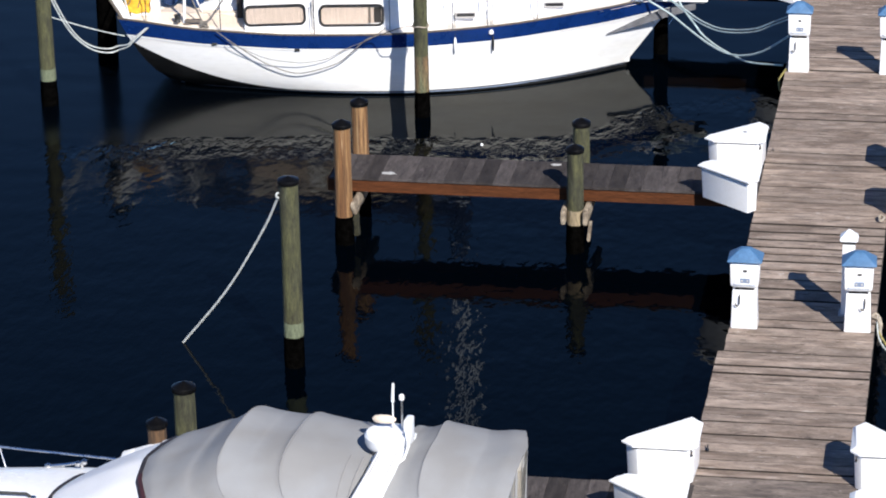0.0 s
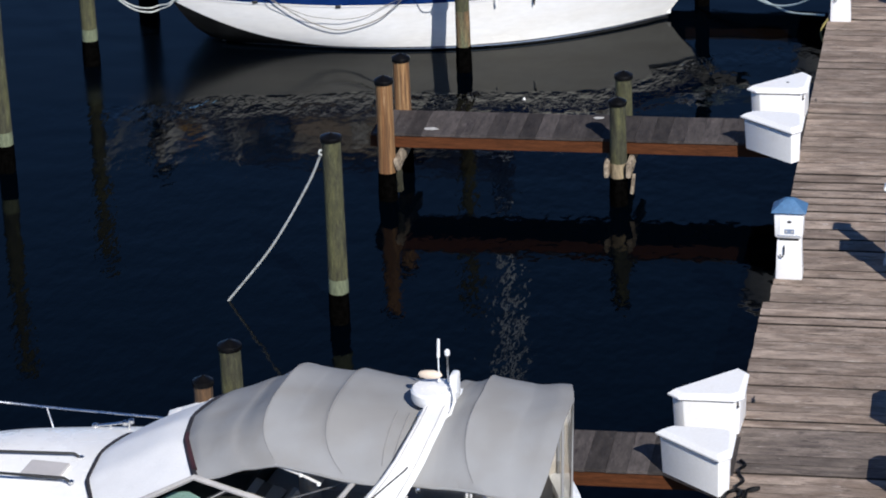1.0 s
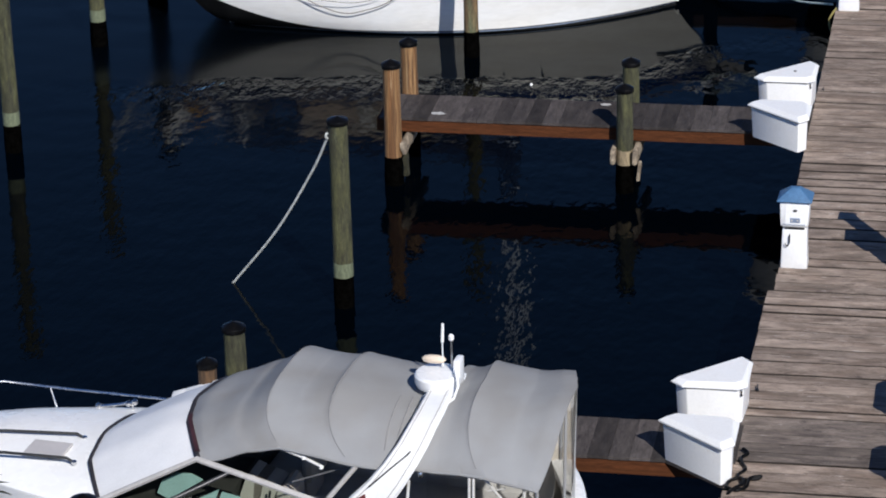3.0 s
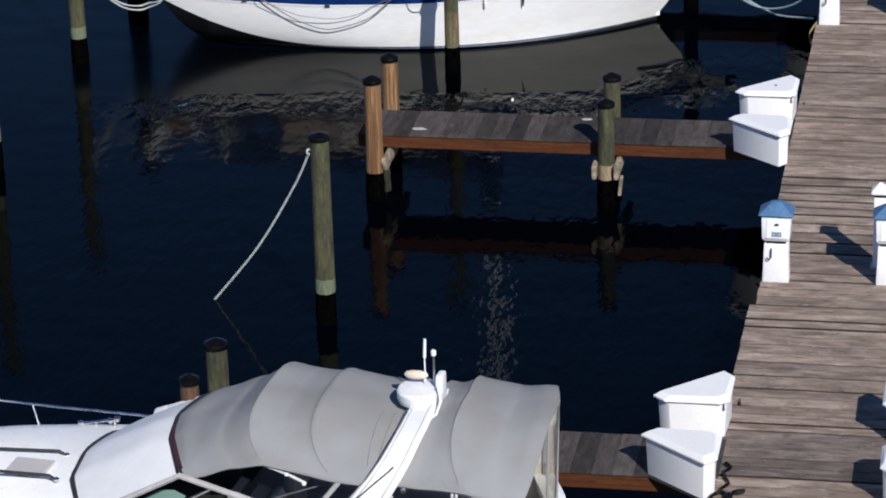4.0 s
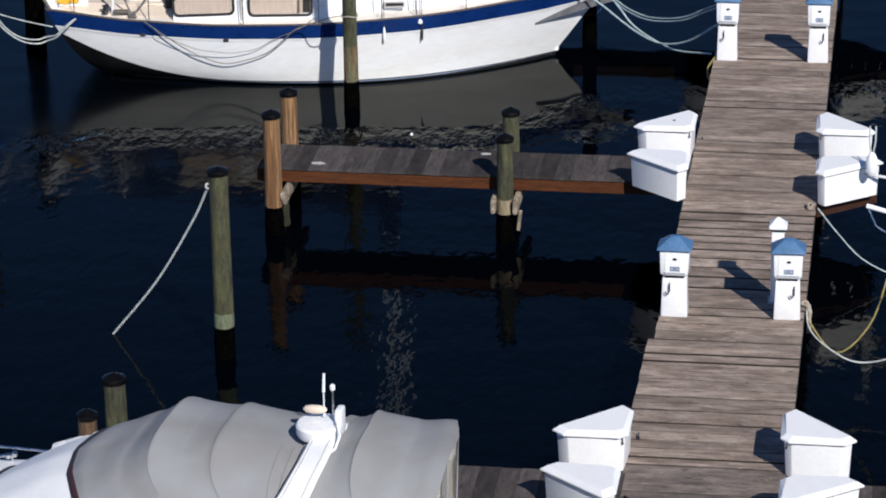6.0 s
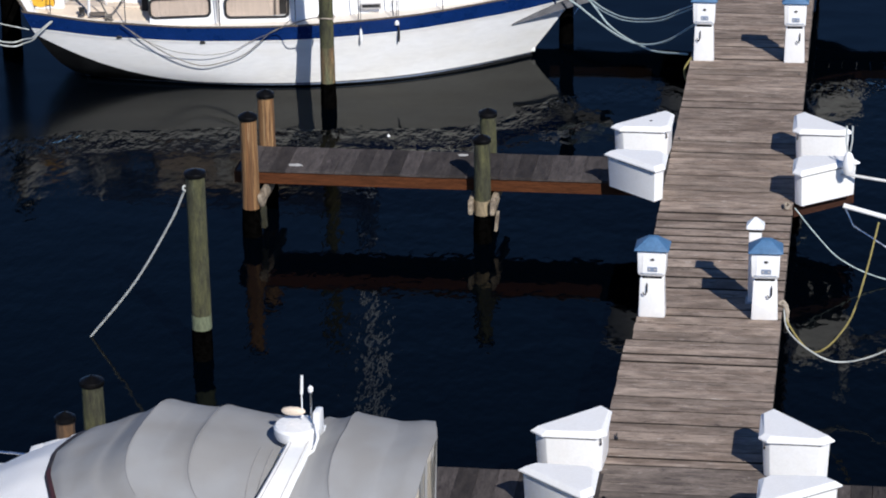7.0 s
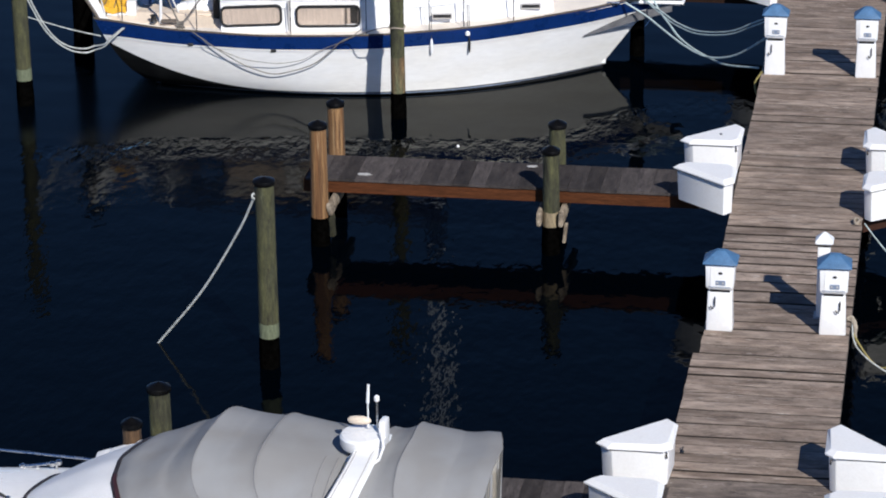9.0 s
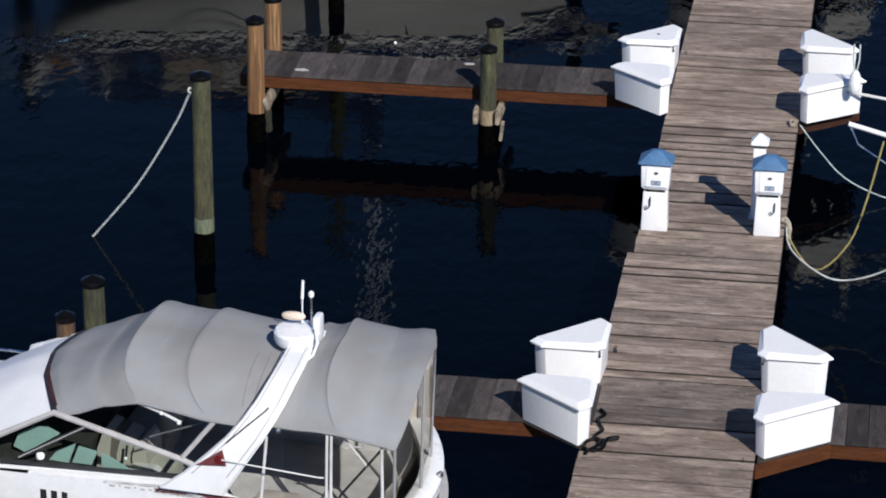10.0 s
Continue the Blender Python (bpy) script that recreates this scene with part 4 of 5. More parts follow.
boom = part("boom", tube(bmesh.new(), [(3.55, 0, 2.30), (8.42, 0, 1.86)], 0.05, 12), ALLOY, SB, "white painted boom", True)
part("sail_cover", rings(bmesh.new(), [sb_stow(i / 30, 0.24, 0.17) for i in range(31)]), BLUECLOTH, SB, "dark blue canvas cover over the stowed sail", True)
part("mast_cover", tube(bmesh.new(), [(3.50, 0, 2.35), (3.50, 0, 2.8), (3.51, 0, 3.2), (3.52, 0, 3.42)], [0.17, 0.15, 0.125, 0.105], 14), BLUECLOTH, SB, "dark blue canvas collar round the mast", True)
part("boom_end", turned(bmesh.new(), [(0.02, -0.04), (0.045, -0.02), (0.045, 0.03), (0.02, 0.05)], 12, 0, (8.46, 0, 1.88)), WHITE, boom, "white end fitting", True)


# ---- motor cruiser: local x runs aft, y to the far side ----
MC = thing("motor_boat", "white motor cruiser with grey canvas bimini and radar arch", "motor boat", m=pose(-4.5, -7.3, 0, rz=-6))


def mc_half(x):
    if x > -1.2:
        return 1.36 - 0.05 * max(0, (x - 1.0)) ** 2
    return 1.36 * (1 - ((-1.2 - x) / 4.75) ** 2.7)


def mc_gun(x):
    t = min(1.0, max(0.0, (x + 0.45) / 0.9))
    return 1.33 - 0.045 * min(2.2, max(0.0, -0.3 - x)) + 0.004 * max(0.0, -2 - x) ** 2 - 0.22 * t * t * (3 - 2 * t)


def mc_end(y):
    """How far aft the stern reaches; it is set askew and rounded."""
    return 2.17 - 0.15 * y - 0.19 * y * y


def mc_aft(x, y):
    """Shift along the boat that carries the sides to the askew stern."""
    t = max(0.0, (x + 0.3) / 2.04)
    return (mc_end(y) - 1.74) * t * t


def mc_hull(k0, k1, n, grow=0.0, x1=1.74):
    bm = bmesh.new()
    rows = []
    for i in range(41):
        x = -5.93 + (x1 + 5.93) * i / 40
        loop = []
        for side in (1, -1):
            ks = [k0 + (k1 - k0) * j / n for j in range(n + 1)]
            for k in (ks if side == 1 else ks[::-1]):
                rake = 1.3 * (1 - k) * max(0, 1 - i / 16)
                w = mc_half(x) * (0.80 + 0.20 * min(1.0, k / 0.72) ** 0.6 if k > 0 else 0.80 + k * 0.5)
                loop.append((x + rake + mc_aft(x, side * mc_half(x)) - 0.10 * (1 - k) * max(0.0, x) / 1.7, side * max(w + grow, 0.012), k * mc_gun(x)))
        rows.append([bm.verts.new(p) for p in loop])
    for a, b in zip(rows, rows[1:]):
        for j in list(range(n)) + list(range(n + 1, 2 * n + 1)):
            bm.faces.new((a[j], a[j + 1], b[j + 1], b[j]))
    last = rows[-1]
    cols = [[last[j] for j in range(n + 1)]]
    for q in range(1, 12):
        col = []
        for j in range(n + 1):
            p0, p1 = last[j].co, last[2 * n + 1 - j].co
            y = p0.y + (p1.y - p0.y) * q / 12
            flat = p0.x + (p1.x - p0.x) * q / 12
            col.append(bm.verts.new((flat + 0.26 * (1 - (y / p0.y) ** 2), y, p0.z)))
        cols.append(col)
    cols.append([last[2 * n + 1 - j] for j in range(n + 1)])
    for a, b in zip(cols, cols[1:]):
        for j in range(n):
            bm.faces.new((a[j], a[j + 1], b[j + 1], b[j]))
    return bm


part("hull", mc_hull(0.12, 1.0, 8), WHITE, MC, "", True)
part("bottom_paint", mc_hull(-0.35, 0.12, 3), BOOT, MC, "dark bottom paint", True)
part("rub_rail", mc_hull(0.52, 0.56, 1, 0.02), FRAME, MC, "grey rubbing rail", True)


def mc_fore(a, b):
    x = -5.9 + 3.05 * a
    v = 2 * b - 1
    w = mc_half(x)
    return (x, v * w, mc_gun(x) + 0.19 * max(0.0, 1 - v * v) ** 0.8 * min(1, 2.2 * a))


part("foredeck", sheet(bmesh.new(), mc_fore, 24, 16, 0.03), WHITE, MC, "white crowned foredeck", True)
def mc_side(side, inset, z):
    def f(a, b):
        x = -2.0 + 3.7 * a
        y = side * (mc_half(x) - inset * b)
        return (x + mc_aft(x, y), y, z(b) + mc_gun(x) - 1.33)
    return f


for side in (1, -1):
    part("side_deck", sheet(bmesh.new(), mc_side(side, 0.22, lambda b: 1.345 + 0.015 * b), 24, 2, 0.05), WHITE, MC, "white side deck", True)
    part("coaming", sheet(bmesh.new(), lambda a, b: Vector(mc_side(side, 0.24, lambda q: 0)(a, 1)) + Vector((0, -side * 0.03 * b, 1.34 - 0.62 * b)), 16, 2, 0.02), INTERIOR, MC, "grey cockpit side liner", True)
part("cockpit_floor", box(bmesh.new(), (-0.2, 0, 0.70), (3.6, 2.2, 0.05)), INTERIOR, MC, "grey cockpit sole")
part("transom_top", sheet(bmesh.new(), lambda a, b: (mc_end(1.28 * (2 * a - 1)) + 0.01 - 0.26 * b, 1.28 * (2 * a - 1), 1.135 + 0.05 * math.sin(math.pi * b)), 20, 6, 0.10), WHITE, MC, "white moulded transom top", True)
part("transom_step", sheet(bmesh.new(), lambda a, b: (mc_end(1.1 * (2 * a - 1)) + 0.06 - 0.10 * b, 1.1 * (2 * a - 1), 0.80), 20, 2, 0.07), FRAME, MC, "grey rubbing strip round the stern", True)
part("stern_bench", sheet(bmesh.new(), lambda a, b: (mc_end(1.0 * (2 * a - 1)) - 0.34 - 0.16 * math.sin(1.6 * b), 1.0 * (2 * a - 1), 1.36 - 0.55 * b), 20, 8, 0.04), SEAT, MC, "beige padded stern bench back", True)
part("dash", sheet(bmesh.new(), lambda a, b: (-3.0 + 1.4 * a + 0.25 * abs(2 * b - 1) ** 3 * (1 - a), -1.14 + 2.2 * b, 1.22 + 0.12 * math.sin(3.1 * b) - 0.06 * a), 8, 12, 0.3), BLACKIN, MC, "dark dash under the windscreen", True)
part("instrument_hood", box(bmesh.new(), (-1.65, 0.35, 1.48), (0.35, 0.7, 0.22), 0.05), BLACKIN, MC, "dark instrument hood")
# opaque teal shapes added for the light in the far-side panes
PANES = (((-2.32, 1.33), (-2.26, 1.48), (-2.08, 1.59), (-1.92, 1.60), (-1.79, 1.54), (-2.19, 1.27)), ((-1.92, 1.22), (-1.84, 1.32), (-1.61, 1.45), (-1.70, 1.21)),
         ((-1.66, 1.22), (-1.58, 1.42), (-1.37, 1.38), (-1.44, 1.22)), ((-1.33, 1.22), (-1.32, 1.37), (-1.20, 1.32), (-1.0, 1.21), (-1.03, 1.18)))
for poly in PANES:
    bm = prism(bmesh.new(), poly, -0.012, 0.012, 0, pose(0, -0.92, 0, 90))
    part("dash_panel", bm, TEALPANE, MC, "pale teal panel standing in for the lit far-side windows")
helm = part("helm_seat", prism(bmesh.new(), ((-1.58, 0.80), (-1.56, 1.16), (-1.48, 1.38), (-1.39, 1.35), (-1.42, 1.10), (-1.40, 0.80)), 0, 0.42, 0, pose(0, -0.02, 0, 90)), SEAT, MC, "beige vinyl helm seat")
part("seat_stripe", prism(bmesh.new(), ((-1.45, 0.85), (-1.45, 1.14), (-1.39, 1.345), (-1.29, 1.32), (-1.35, 1.12), (-1.36, 0.85)), 0, 0.40, 0, pose(0, -0.03, 0, 90)), TEAK, helm, "brown seat panel")
part("seat_back", prism(bmesh.new(), ((-1.35, 0.80), (-1.34, 1.12), (-1.29, 1.31), (-1.20, 1.29), (-1.14, 1.25), (-1.14, 0.80)), 0, 0.42, 0, pose(0, -0.02, 0, 90)), SEAT, helm)
part("lever", tube(bmesh.new(), [(-1.20, -0.55, 1.12), (-1.17, -0.56, 1.30)], 0.014), DARK, helm, "black lever")
part("lever_knob", turned(bmesh.new(), [(0.004, -0.022), (0.02, -0.01), (0.02, 0.01), (0.004, 0.022)], 10, 0, (-1.19, -0.57, 1.15)), WHITE, helm)
mate = part("companion_seat", box(bmesh.new(), (-0.98, -0.30, 0.86), (0.52, 0.62, 0.36), 0.07), SEAT, MC, "beige vinyl companion seat", True)
part("backrest", prism(bmesh.new(), ((-1.14, 0.90), (-1.14, 1.14), (-1.11, 1.27), (-1.06, 1.30), (-1.02, 1.28), (-0.98, 1.20), (-0.97, 0.90)), 0, 0.50, 0, pose(0, 0.0, 0, 90)), SEAT, mate)
part("side_pod", prism(bmesh.new(), ((-1.18, 0.97), (-1.12, 1.08), (-0.86, 1.09), (-0.80, 1.05), (-0.84, 0.93), (-0.99, 0.88)), 0, 0.22, 0, pose(0, -0.50, 0, 90)), HATCH, MC, "grey moulded side pod")
st = part("seat", box(bmesh.new(), (-1.30, 0.55, 0.90), (0.55, 0.62, 0.36), 0.07), SEAT, MC, "beige vinyl seat", True)
part("backrest", box(bmesh.new(), (-1.04, 0.55, 1.20), (0.14, 0.60, 0.42), 0.06), SEAT, st, "beige vinyl backrest", True)
part("lounge", box(bmesh.new(), (0.62, -0.92, 0.92), (0.50, 0.34, 0.40), 0.08), SEAT, MC, "beige side lounge", True)
part("stern_light", turned(bmesh.new(), [(0.03, 0), (0.03, 0.04), (0.015, 0.055)], 12, 0, (2.18, -0.10, 1.16)), GREYMETAL, MC, "small chrome stern light", True)

# windscreen: covered front, open side panels
def mc_shell(a, b):
    v = 2 * b - 1
    lo = Vector((-3.28 + 0.40 * abs(v) ** 3.0, v * 1.20, 1.50 - 0.23 * abs(v) ** 1.8))
    hi = Vector((-2.16 + 0.42 * abs(v) ** 2.0, v * 1.17, 2.08 - 0.16 * abs(v) ** 1.8 - 0.09 * max(0.0, v) ** 2))
    return lo.lerp(hi, a)


def mc_cover(a, b):
    """The cover spans the windscreen's flat panes, so it breaks at their corners."""
    knots = (0.0, 0.26, 0.47, 0.74, 1.0)
    i = min(3, sum(b >= k for k in knots[1:]))
    t = (b - knots[i]) / (knots[i + 1] - knots[i])
    p = mc_shell(a, knots[i]).lerp(mc_shell(a, knots[i + 1]), t).lerp(mc_shell(a, b), 0.18)
    p.z += 0.035 * math.sin(math.pi * a) + 0.008 * math.sin(14 * b + 5 * a) + 0.010 * math.sin(9 * a + 3 * b) * math.sin(5 * b)
    return p


part("windscreen_cover", sheet(bmesh.new(), mc_cover, 14, 26, 0.02), COVER, MC, "white cloth windscreen cover with dark piping", True)
bm = bmesh.new()
tube(bm, [Vector(mc_cover(0, i / 20)) + Vector((0, 0, 0.005)) for i in range(21)], 0.026, 6)
part("piping", bm, PIPING, MC, "dark piping", True)
bm = bmesh.new()
tube(bm, [Vector(mc_cover(1, i / 20)) + Vector((0.01, 0, 0.0)) for i in range(21)], 0.034, 6)
part("zip_flap", bm, PIPING, MC, "black zip flap", True)
bm = tube(bmesh.new(), [Vector(mc_cover(1, 0.04 + 0.26 * i / 6)) + Vector((0.02, 0, 0.012)) for i in range(7)], 0.036, 6)
part("flap_edge", bm, FLAP, MC, "dark maroon flap edge", True)
bm = bmesh.new()
tube(bm, [Vector(mc_cover(0.86, 0.78 + 0.2 * i / 6)) + Vector((0, 0, 0.01)) for i in range(7)], 0.012, 6)
part("strap", bm, PIPING, MC, "dark strap", True)
for side in (-1, 1):
    def P(x, z, o=0.0):
        return (x, side * (1.235 + o - 0.10 * (z - 1.34)), z)
    wf = part("windscreen_frame", tube(bmesh.new(), [P(-3.02, 1.24), P(-2.32, 1.615), P(-1.74, 1.92), P(-0.33, 1.575), P(-0.12, 1.50)], 0.034, 8), FRAME, MC, "grey alloy windscreen frame", True)
    part("sill", tube(bmesh.new(), [P(-2.95, 1.275), P(-0.1, 1.39)], 0.03, 8), DARK, wf, "dark window gasket", True)
    part("coach_side", sheet(bmesh.new(), lambda a, b: P(-2.95 + 2.85 * a, 1.20 + 0.13 * a + (0.06 + 0.0 * a) * b, 0.01), 8, 2, 0.0), WHITE, wf, "white moulding under the window")
    part("upright", tube(bmesh.new(), [P(-0.33, 1.58), P(0.03, 2.04)], 0.028, 8), FRAME, wf)
    part("mullion", tube(bmesh.new(), [P(-2.14, 1.37), P(-1.37, 1.815)], 0.011, 8), FRAME, wf)
    for d in (-0.024, 0.024):
        part("mullion_gasket", tube(bmesh.new(), [P(-2.14 + d, 1.37), P(-1.37 + d, 1.815)], 0.012, 8), DARK, wf)
    bm = bmesh.new()
    bm.faces.new([bm.verts.new(P(*q, -0.01)) for q in ((-2.92, 1.27), (-2.32, 1.60), (-1.74, 1.91), (-0.33, 1.60), (-0.15, 1.38))])
    part("pane", bm, GLASS, wf, "green-tinted side glass").visible_shadow = False
part("lamp", turned(bmesh.new(), [(0.01, -0.038), (0.04, -0.026), (0.048, 0), (0.04, 0.026), (0.01, 0.038)], 16, 0, (-1.88, -1.27, 1.435)), WHITE, MC, "small white round lamp", True)

# bimini canvas in two pieces, fore and aft of the arch
HEM_F = [(-1.84, 1.92), (-1.52, 1.975), (-1.14, 2.077), (-0.80, 2.154), (-0.46, 2.119), (-0.02, 2.059), (0.22, 2.05), (0.42, 2.042)]
HEM_A = [(0.62, 2.076), (0.89, 2.06), (1.13, 2.07), (1.36, 2.069), (1.62, 2.039), (1.86, 2.006), (1.98, 1.976)]
# how far the crown leans forward of the hem, and how high it rises above it
LEAN_F, RISE_F = [(-1.84, 0.44), (-1.2, 0.32), (-0.80, 0.30), (-0.02, 0.395), (0.20, 0.28), (0.42, -0.06)], [(-1.84, 0.16), (-1.40, 0.20), (-1.10, 0.26), (-0.80, 0.375), (-0.40, 0.40), (-0.02, 0.49), (0.42, 0.44)]
LEAN_A, RISE_A = [(0.62, -0.12), (1.0, 0.10), (1.36, 0.24), (1.70, 0.05), (1.98, -0.13)], [(0.62, 0.465), (1.0, 0.485), (1.36, 0.55), (1.70, 0.545), (1.98, 0.66)]


def canvas(hem, lean, rise, bows, front=None, skew=0.0):
    def f(a, b):
        v = 2 * b - 1
        w = abs(v)
        xe = hem[0][0] + (hem[-1][0] - hem[0][0]) * a
        x = xe - curve_of(lean, xe) * (1 - w ** 6) - skew * max(0.0, v) * a * a
        z = curve_of(hem, xe) + curve_of(rise, xe) * (1 - w ** 2.8)
        for c in bows:
            d = xe - c
            z += 0.030 * (math.exp(-d / 0.20) if d > 0 else math.exp(d / 0.035)) * (1 - w ** 4)
        z += 0.005 * noise.noise((x * 2.0, v * 1.6, 1.7)) * (1 - w ** 4)
        p = Vector((x, v * (1.16 - 0.02 * math.sin(6 * a)), z))
        if front and a < 0.3:
            t = 1 - a / 0.3
            p = p.lerp(Vector(front(1.0, b)) + Vector((0.45 * a / 0.3, 0, 0.27 * a / 0.3 * (1 - w ** 2.8))), t * t * (3 - 2 * t))
        return p
    return f


fcan, acan = canvas(HEM_F, LEAN_F, RISE_F, (-0.80, -0.02), mc_cover), canvas(HEM_A, LEAN_A, RISE_A, (1.36,), None, 0.34)
for f, lab in ((fcan, "grey canvas bimini stretched over bows"), (acan, "grey canvas aft bimini panel")):
    c = part("bimini_canvas", sheet(bmesh.new(), f, 110, 36, 0.012), CANVAS, MC, lab, True)
    for b in (0.0, 1.0):
        bm = tube(bmesh.new(), [Vector(f(i / 24, b)) - Vector((0, 0, 0.012)) for i in range(25)], 0.016, 6)
        part("hem", bm, CANVAS, c, "stitched hem", True)
    for a in ((0.460, 0.805) if f is fcan else (0.544,)):
        bm = tube(bmesh.new(), [Vector(f(a, 0.02 + 0.96 * i / 30)) + Vector((0, 0, 0.0)) for i in range(31)], 0.005, 6)
        part("seam", bm, SEAM, c, "grey stitched seam", True)
for f, a in ((fcan, 0.466), (fcan, 0.811), (acan, 0.55), (acan, 0.985)):
    part("bimini_bow", tube(bmesh.new(), [Vector(f(a, i / 20)) - Vector((0, 0, 0.035)) for i in range(21)], 0.014, 8), GREYMETAL, MC, "steel bimini bow", True)
for p, r in ((((0.59, -1.15, 1.93), (0.52, -1.18, 1.13)), 0.017), (((1.24, -1.14, 2.03), (1.23, -1.17, 1.13)), 0.016), (((1.285, -1.14, 2.03), (1.28, -1.17, 1.13)), 0.016),
             (((1.82, -1.13, 1.96), (1.85, -1.20, 1.13)), 0.017), (((1.40, -1.10, 2.01), (1.65, -1.10, 1.71)), 0.014), (((1.42, -1.10, 1.88), (1.62, -1.10, 1.93)), 0.010),
             (((1.5, 1.1, 1.95), (1.5, 1.2, 1.14)), 0.016), (((0.55, 1.1, 1.95), (0.55, 1.2, 1.14)), 0.016)):
    part("bimini_strut", tube(bmesh.new(), p, r, 8), SATIN, MC, "pale satin steel bimini strut", True)
part("bimini_rod", tube(bmesh.new(), [(-0.75, -1.0, 1.68), (-0.08, -1.0, 1.95)], 0.010, 8), DULLGREY, MC, "thin dull grey rod", True)
part("bimini_strap", tube(bmesh.new(), [(1.80, -1.10, 1.90), (1.37, -1.10, 1.33), (1.28, -1.12, 1.16)], 0.014, 6), DARK, MC, "dark bimini strap", True)
brace = part("bimini_brace", tube(bmesh.new(), [(-0.83, -1.14, 2.145), (-0.56, -1.13, 2.05), (-0.35, -1.12, 1.955)], 0.017, 8), SATIN, MC, "pale steel bimini brace", True)
for x, z in ((-0.56, 2.05), (-0.37, 1.962)):
    part("knuckle", turned(bmesh.new(), [(0.006, -0.026), (0.023, -0.014), (0.023, 0.014), (0.006, 0.026)], 10, 0, (x, -1.135, z)), WHITE, brace, "white joint knuckle", True)
for a, r in ((0.962, 0.006), (0.985, 0.009)):
    bm = tube(bmesh.new(), [Vector(fcan(a, 0.06 + 0.30 * i / 12)) + Vector((0, 0, 0.004)) for i in range(13)], r, 6)
    part("webbing", bm, SEAM, MC, "grey webbing along the canvas edge", True)
# clear curtains
def aft_curtain(a, b):
    top = Vector(acan(1.0, a)) - Vector((0.01, 0, 0.02))
    low = Vector((mc_end((2 * a - 1) * 1.14) - 0.14, (2 * a - 1) * 1.14, 1.18))
    return top.lerp(low, b)


part("aft_curtain", sheet(bmesh.new(), aft_curtain, 20, 8), VINYL, MC, "clear vinyl aft curtain", True).visible_shadow = False
bm = sheet(bmesh.new(), lambda a, b: (0.78 + (1.15 + 0.15 * b) * a, -1.155 - 0.01 * b, 2.02 - 0.04 * a - 0.84 * b), 12, 6)
part("side_curtain", bm, VINYL, MC, "clear vinyl side curtain", True).visible_shadow = False
part("side_cloth", sheet(bmesh.new(), lambda a, b: Vector(acan(a, 1.0)).lerp(Vector((0.62 + 1.1 * a, 1.16, 1.13)), b) + Vector((0, 0.012 * math.sin(9 * a + 3 * b), -0.02)), 16, 6, 0.0), LINER, MC, "grey canvas side cloth", True)
for a in (0.0, 0.30, 0.62, 1.0):
    part("curtain_hem", tube(bmesh.new(), [aft_curtain(a, i / 6) for i in range(7)], 0.018, 6), CANVAS, MC, "grey curtain hem", True)

# radar arch
ARCH = [(-1.37, 1.32, -0.52, 0.20), (-1.355, 1.53, -0.24, 0.33), (-1.33, 1.76, 0.00, 0.48), (-1.30, 1.96, 0.20, 0.61), (-1.23, 2.15, 0.36, 0.72),
        (-1.10, 2.31, 0.47, 0.80), (-0.92, 2.43, 0.53, 0.84), (-0.70, 2.50, 0.56, 0.86), (-0.40, 2.55, 0.565, 0.855), (0.0, 2.55, 0.56, 0.85),
        (0.40, 2.44, 0.56, 0.85), (0.70, 2.32, 0.55, 0.85), (0.95, 2.20, 0.52, 0.83), (1.15, 2.12, 0.44, 0.78), (1.25, 1.96, 0.30, 0.68),
        (1.32, 1.70, 0.0, 0.48), (1.36, 1.32, -0.52, 0.20)]
loops = []
for i, (y, z, a, b) in enumerate(ARCH):
    p, q = ARCH[max(0, i - 1)], ARCH[min(len(ARCH) - 1, i + 1)]
    d = Vector((0, q[0] - p[0], q[1] - p[1])).normalized()
    nrm = Vector((0, -d.z, d.y)) * 0.055
    c = Vector((0, y, z))
    loops.append([c + nrm + Vector((a + 0.03, 0, 0)), c + nrm + Vector((b - 0.03, 0, 0)), c + nrm * 0.4 + Vector((b, 0, 0)), c - nrm + Vector((b - 0.03, 0, 0)),
                  c - nrm + Vector((a + 0.03, 0, 0)), c + nrm * 0.4 + Vector((a, 0, 0))])
arch_edges = [[c[0] + (c[1] - c[0]) * u for c in zip(loop[0], loop[1])] for u in (0.12, 0.86) for loop in loops[1:12]]
arch = part("radar_arch", rings(bmesh.new(), loops), WHITE, MC, "white moulded radar arch", True)
part("arch_vent", prism(bmesh.new(), [(-0.18, 1.64), (0.11, 1.85), (0.15, 1.67)], 0, 0.012, 0, Matrix.Translation((0.08, -1.402, 0.0)) @ pose(0, 0, 0, 90)), MAROON, arch,
     "maroon triangular arch graphic")
# thin grey tubes draw the seam shadows of the arch
for i in (0, 11):
    part("arch_groove", tube(bmesh.new(), arch_edges[i:i + 11], 0.007, 6), FRAME, arch, "grey line standing in for the shade in a moulded groove", True)
part("emblem", turned(bmesh.new(), [(0.05, 0), (0.05, 0.01), (0.03, 0.012)], 16), RED, arch, "small round red emblem").matrix_basis = pose(0.16, -1.413, 1.735, 90)
part("arch_rail", tube(bmesh.new(), [(0.24, -1.41, 1.94), (0.45, -1.37, 2.14), (0.62, -1.26, 2.28), (0.64, -1.22, 2.30)], 0.009), DARK, arch, "dark grab line", True)
part("grab_rail", tube(bmesh.new(), [(0.17, -1.39, 1.75), (0.19, -1.43, 1.745), (1.20, -1.30, 1.61), (1.24, -1.27, 1.60)], 0.009), SATIN, arch, "thin steel grab rail", True)
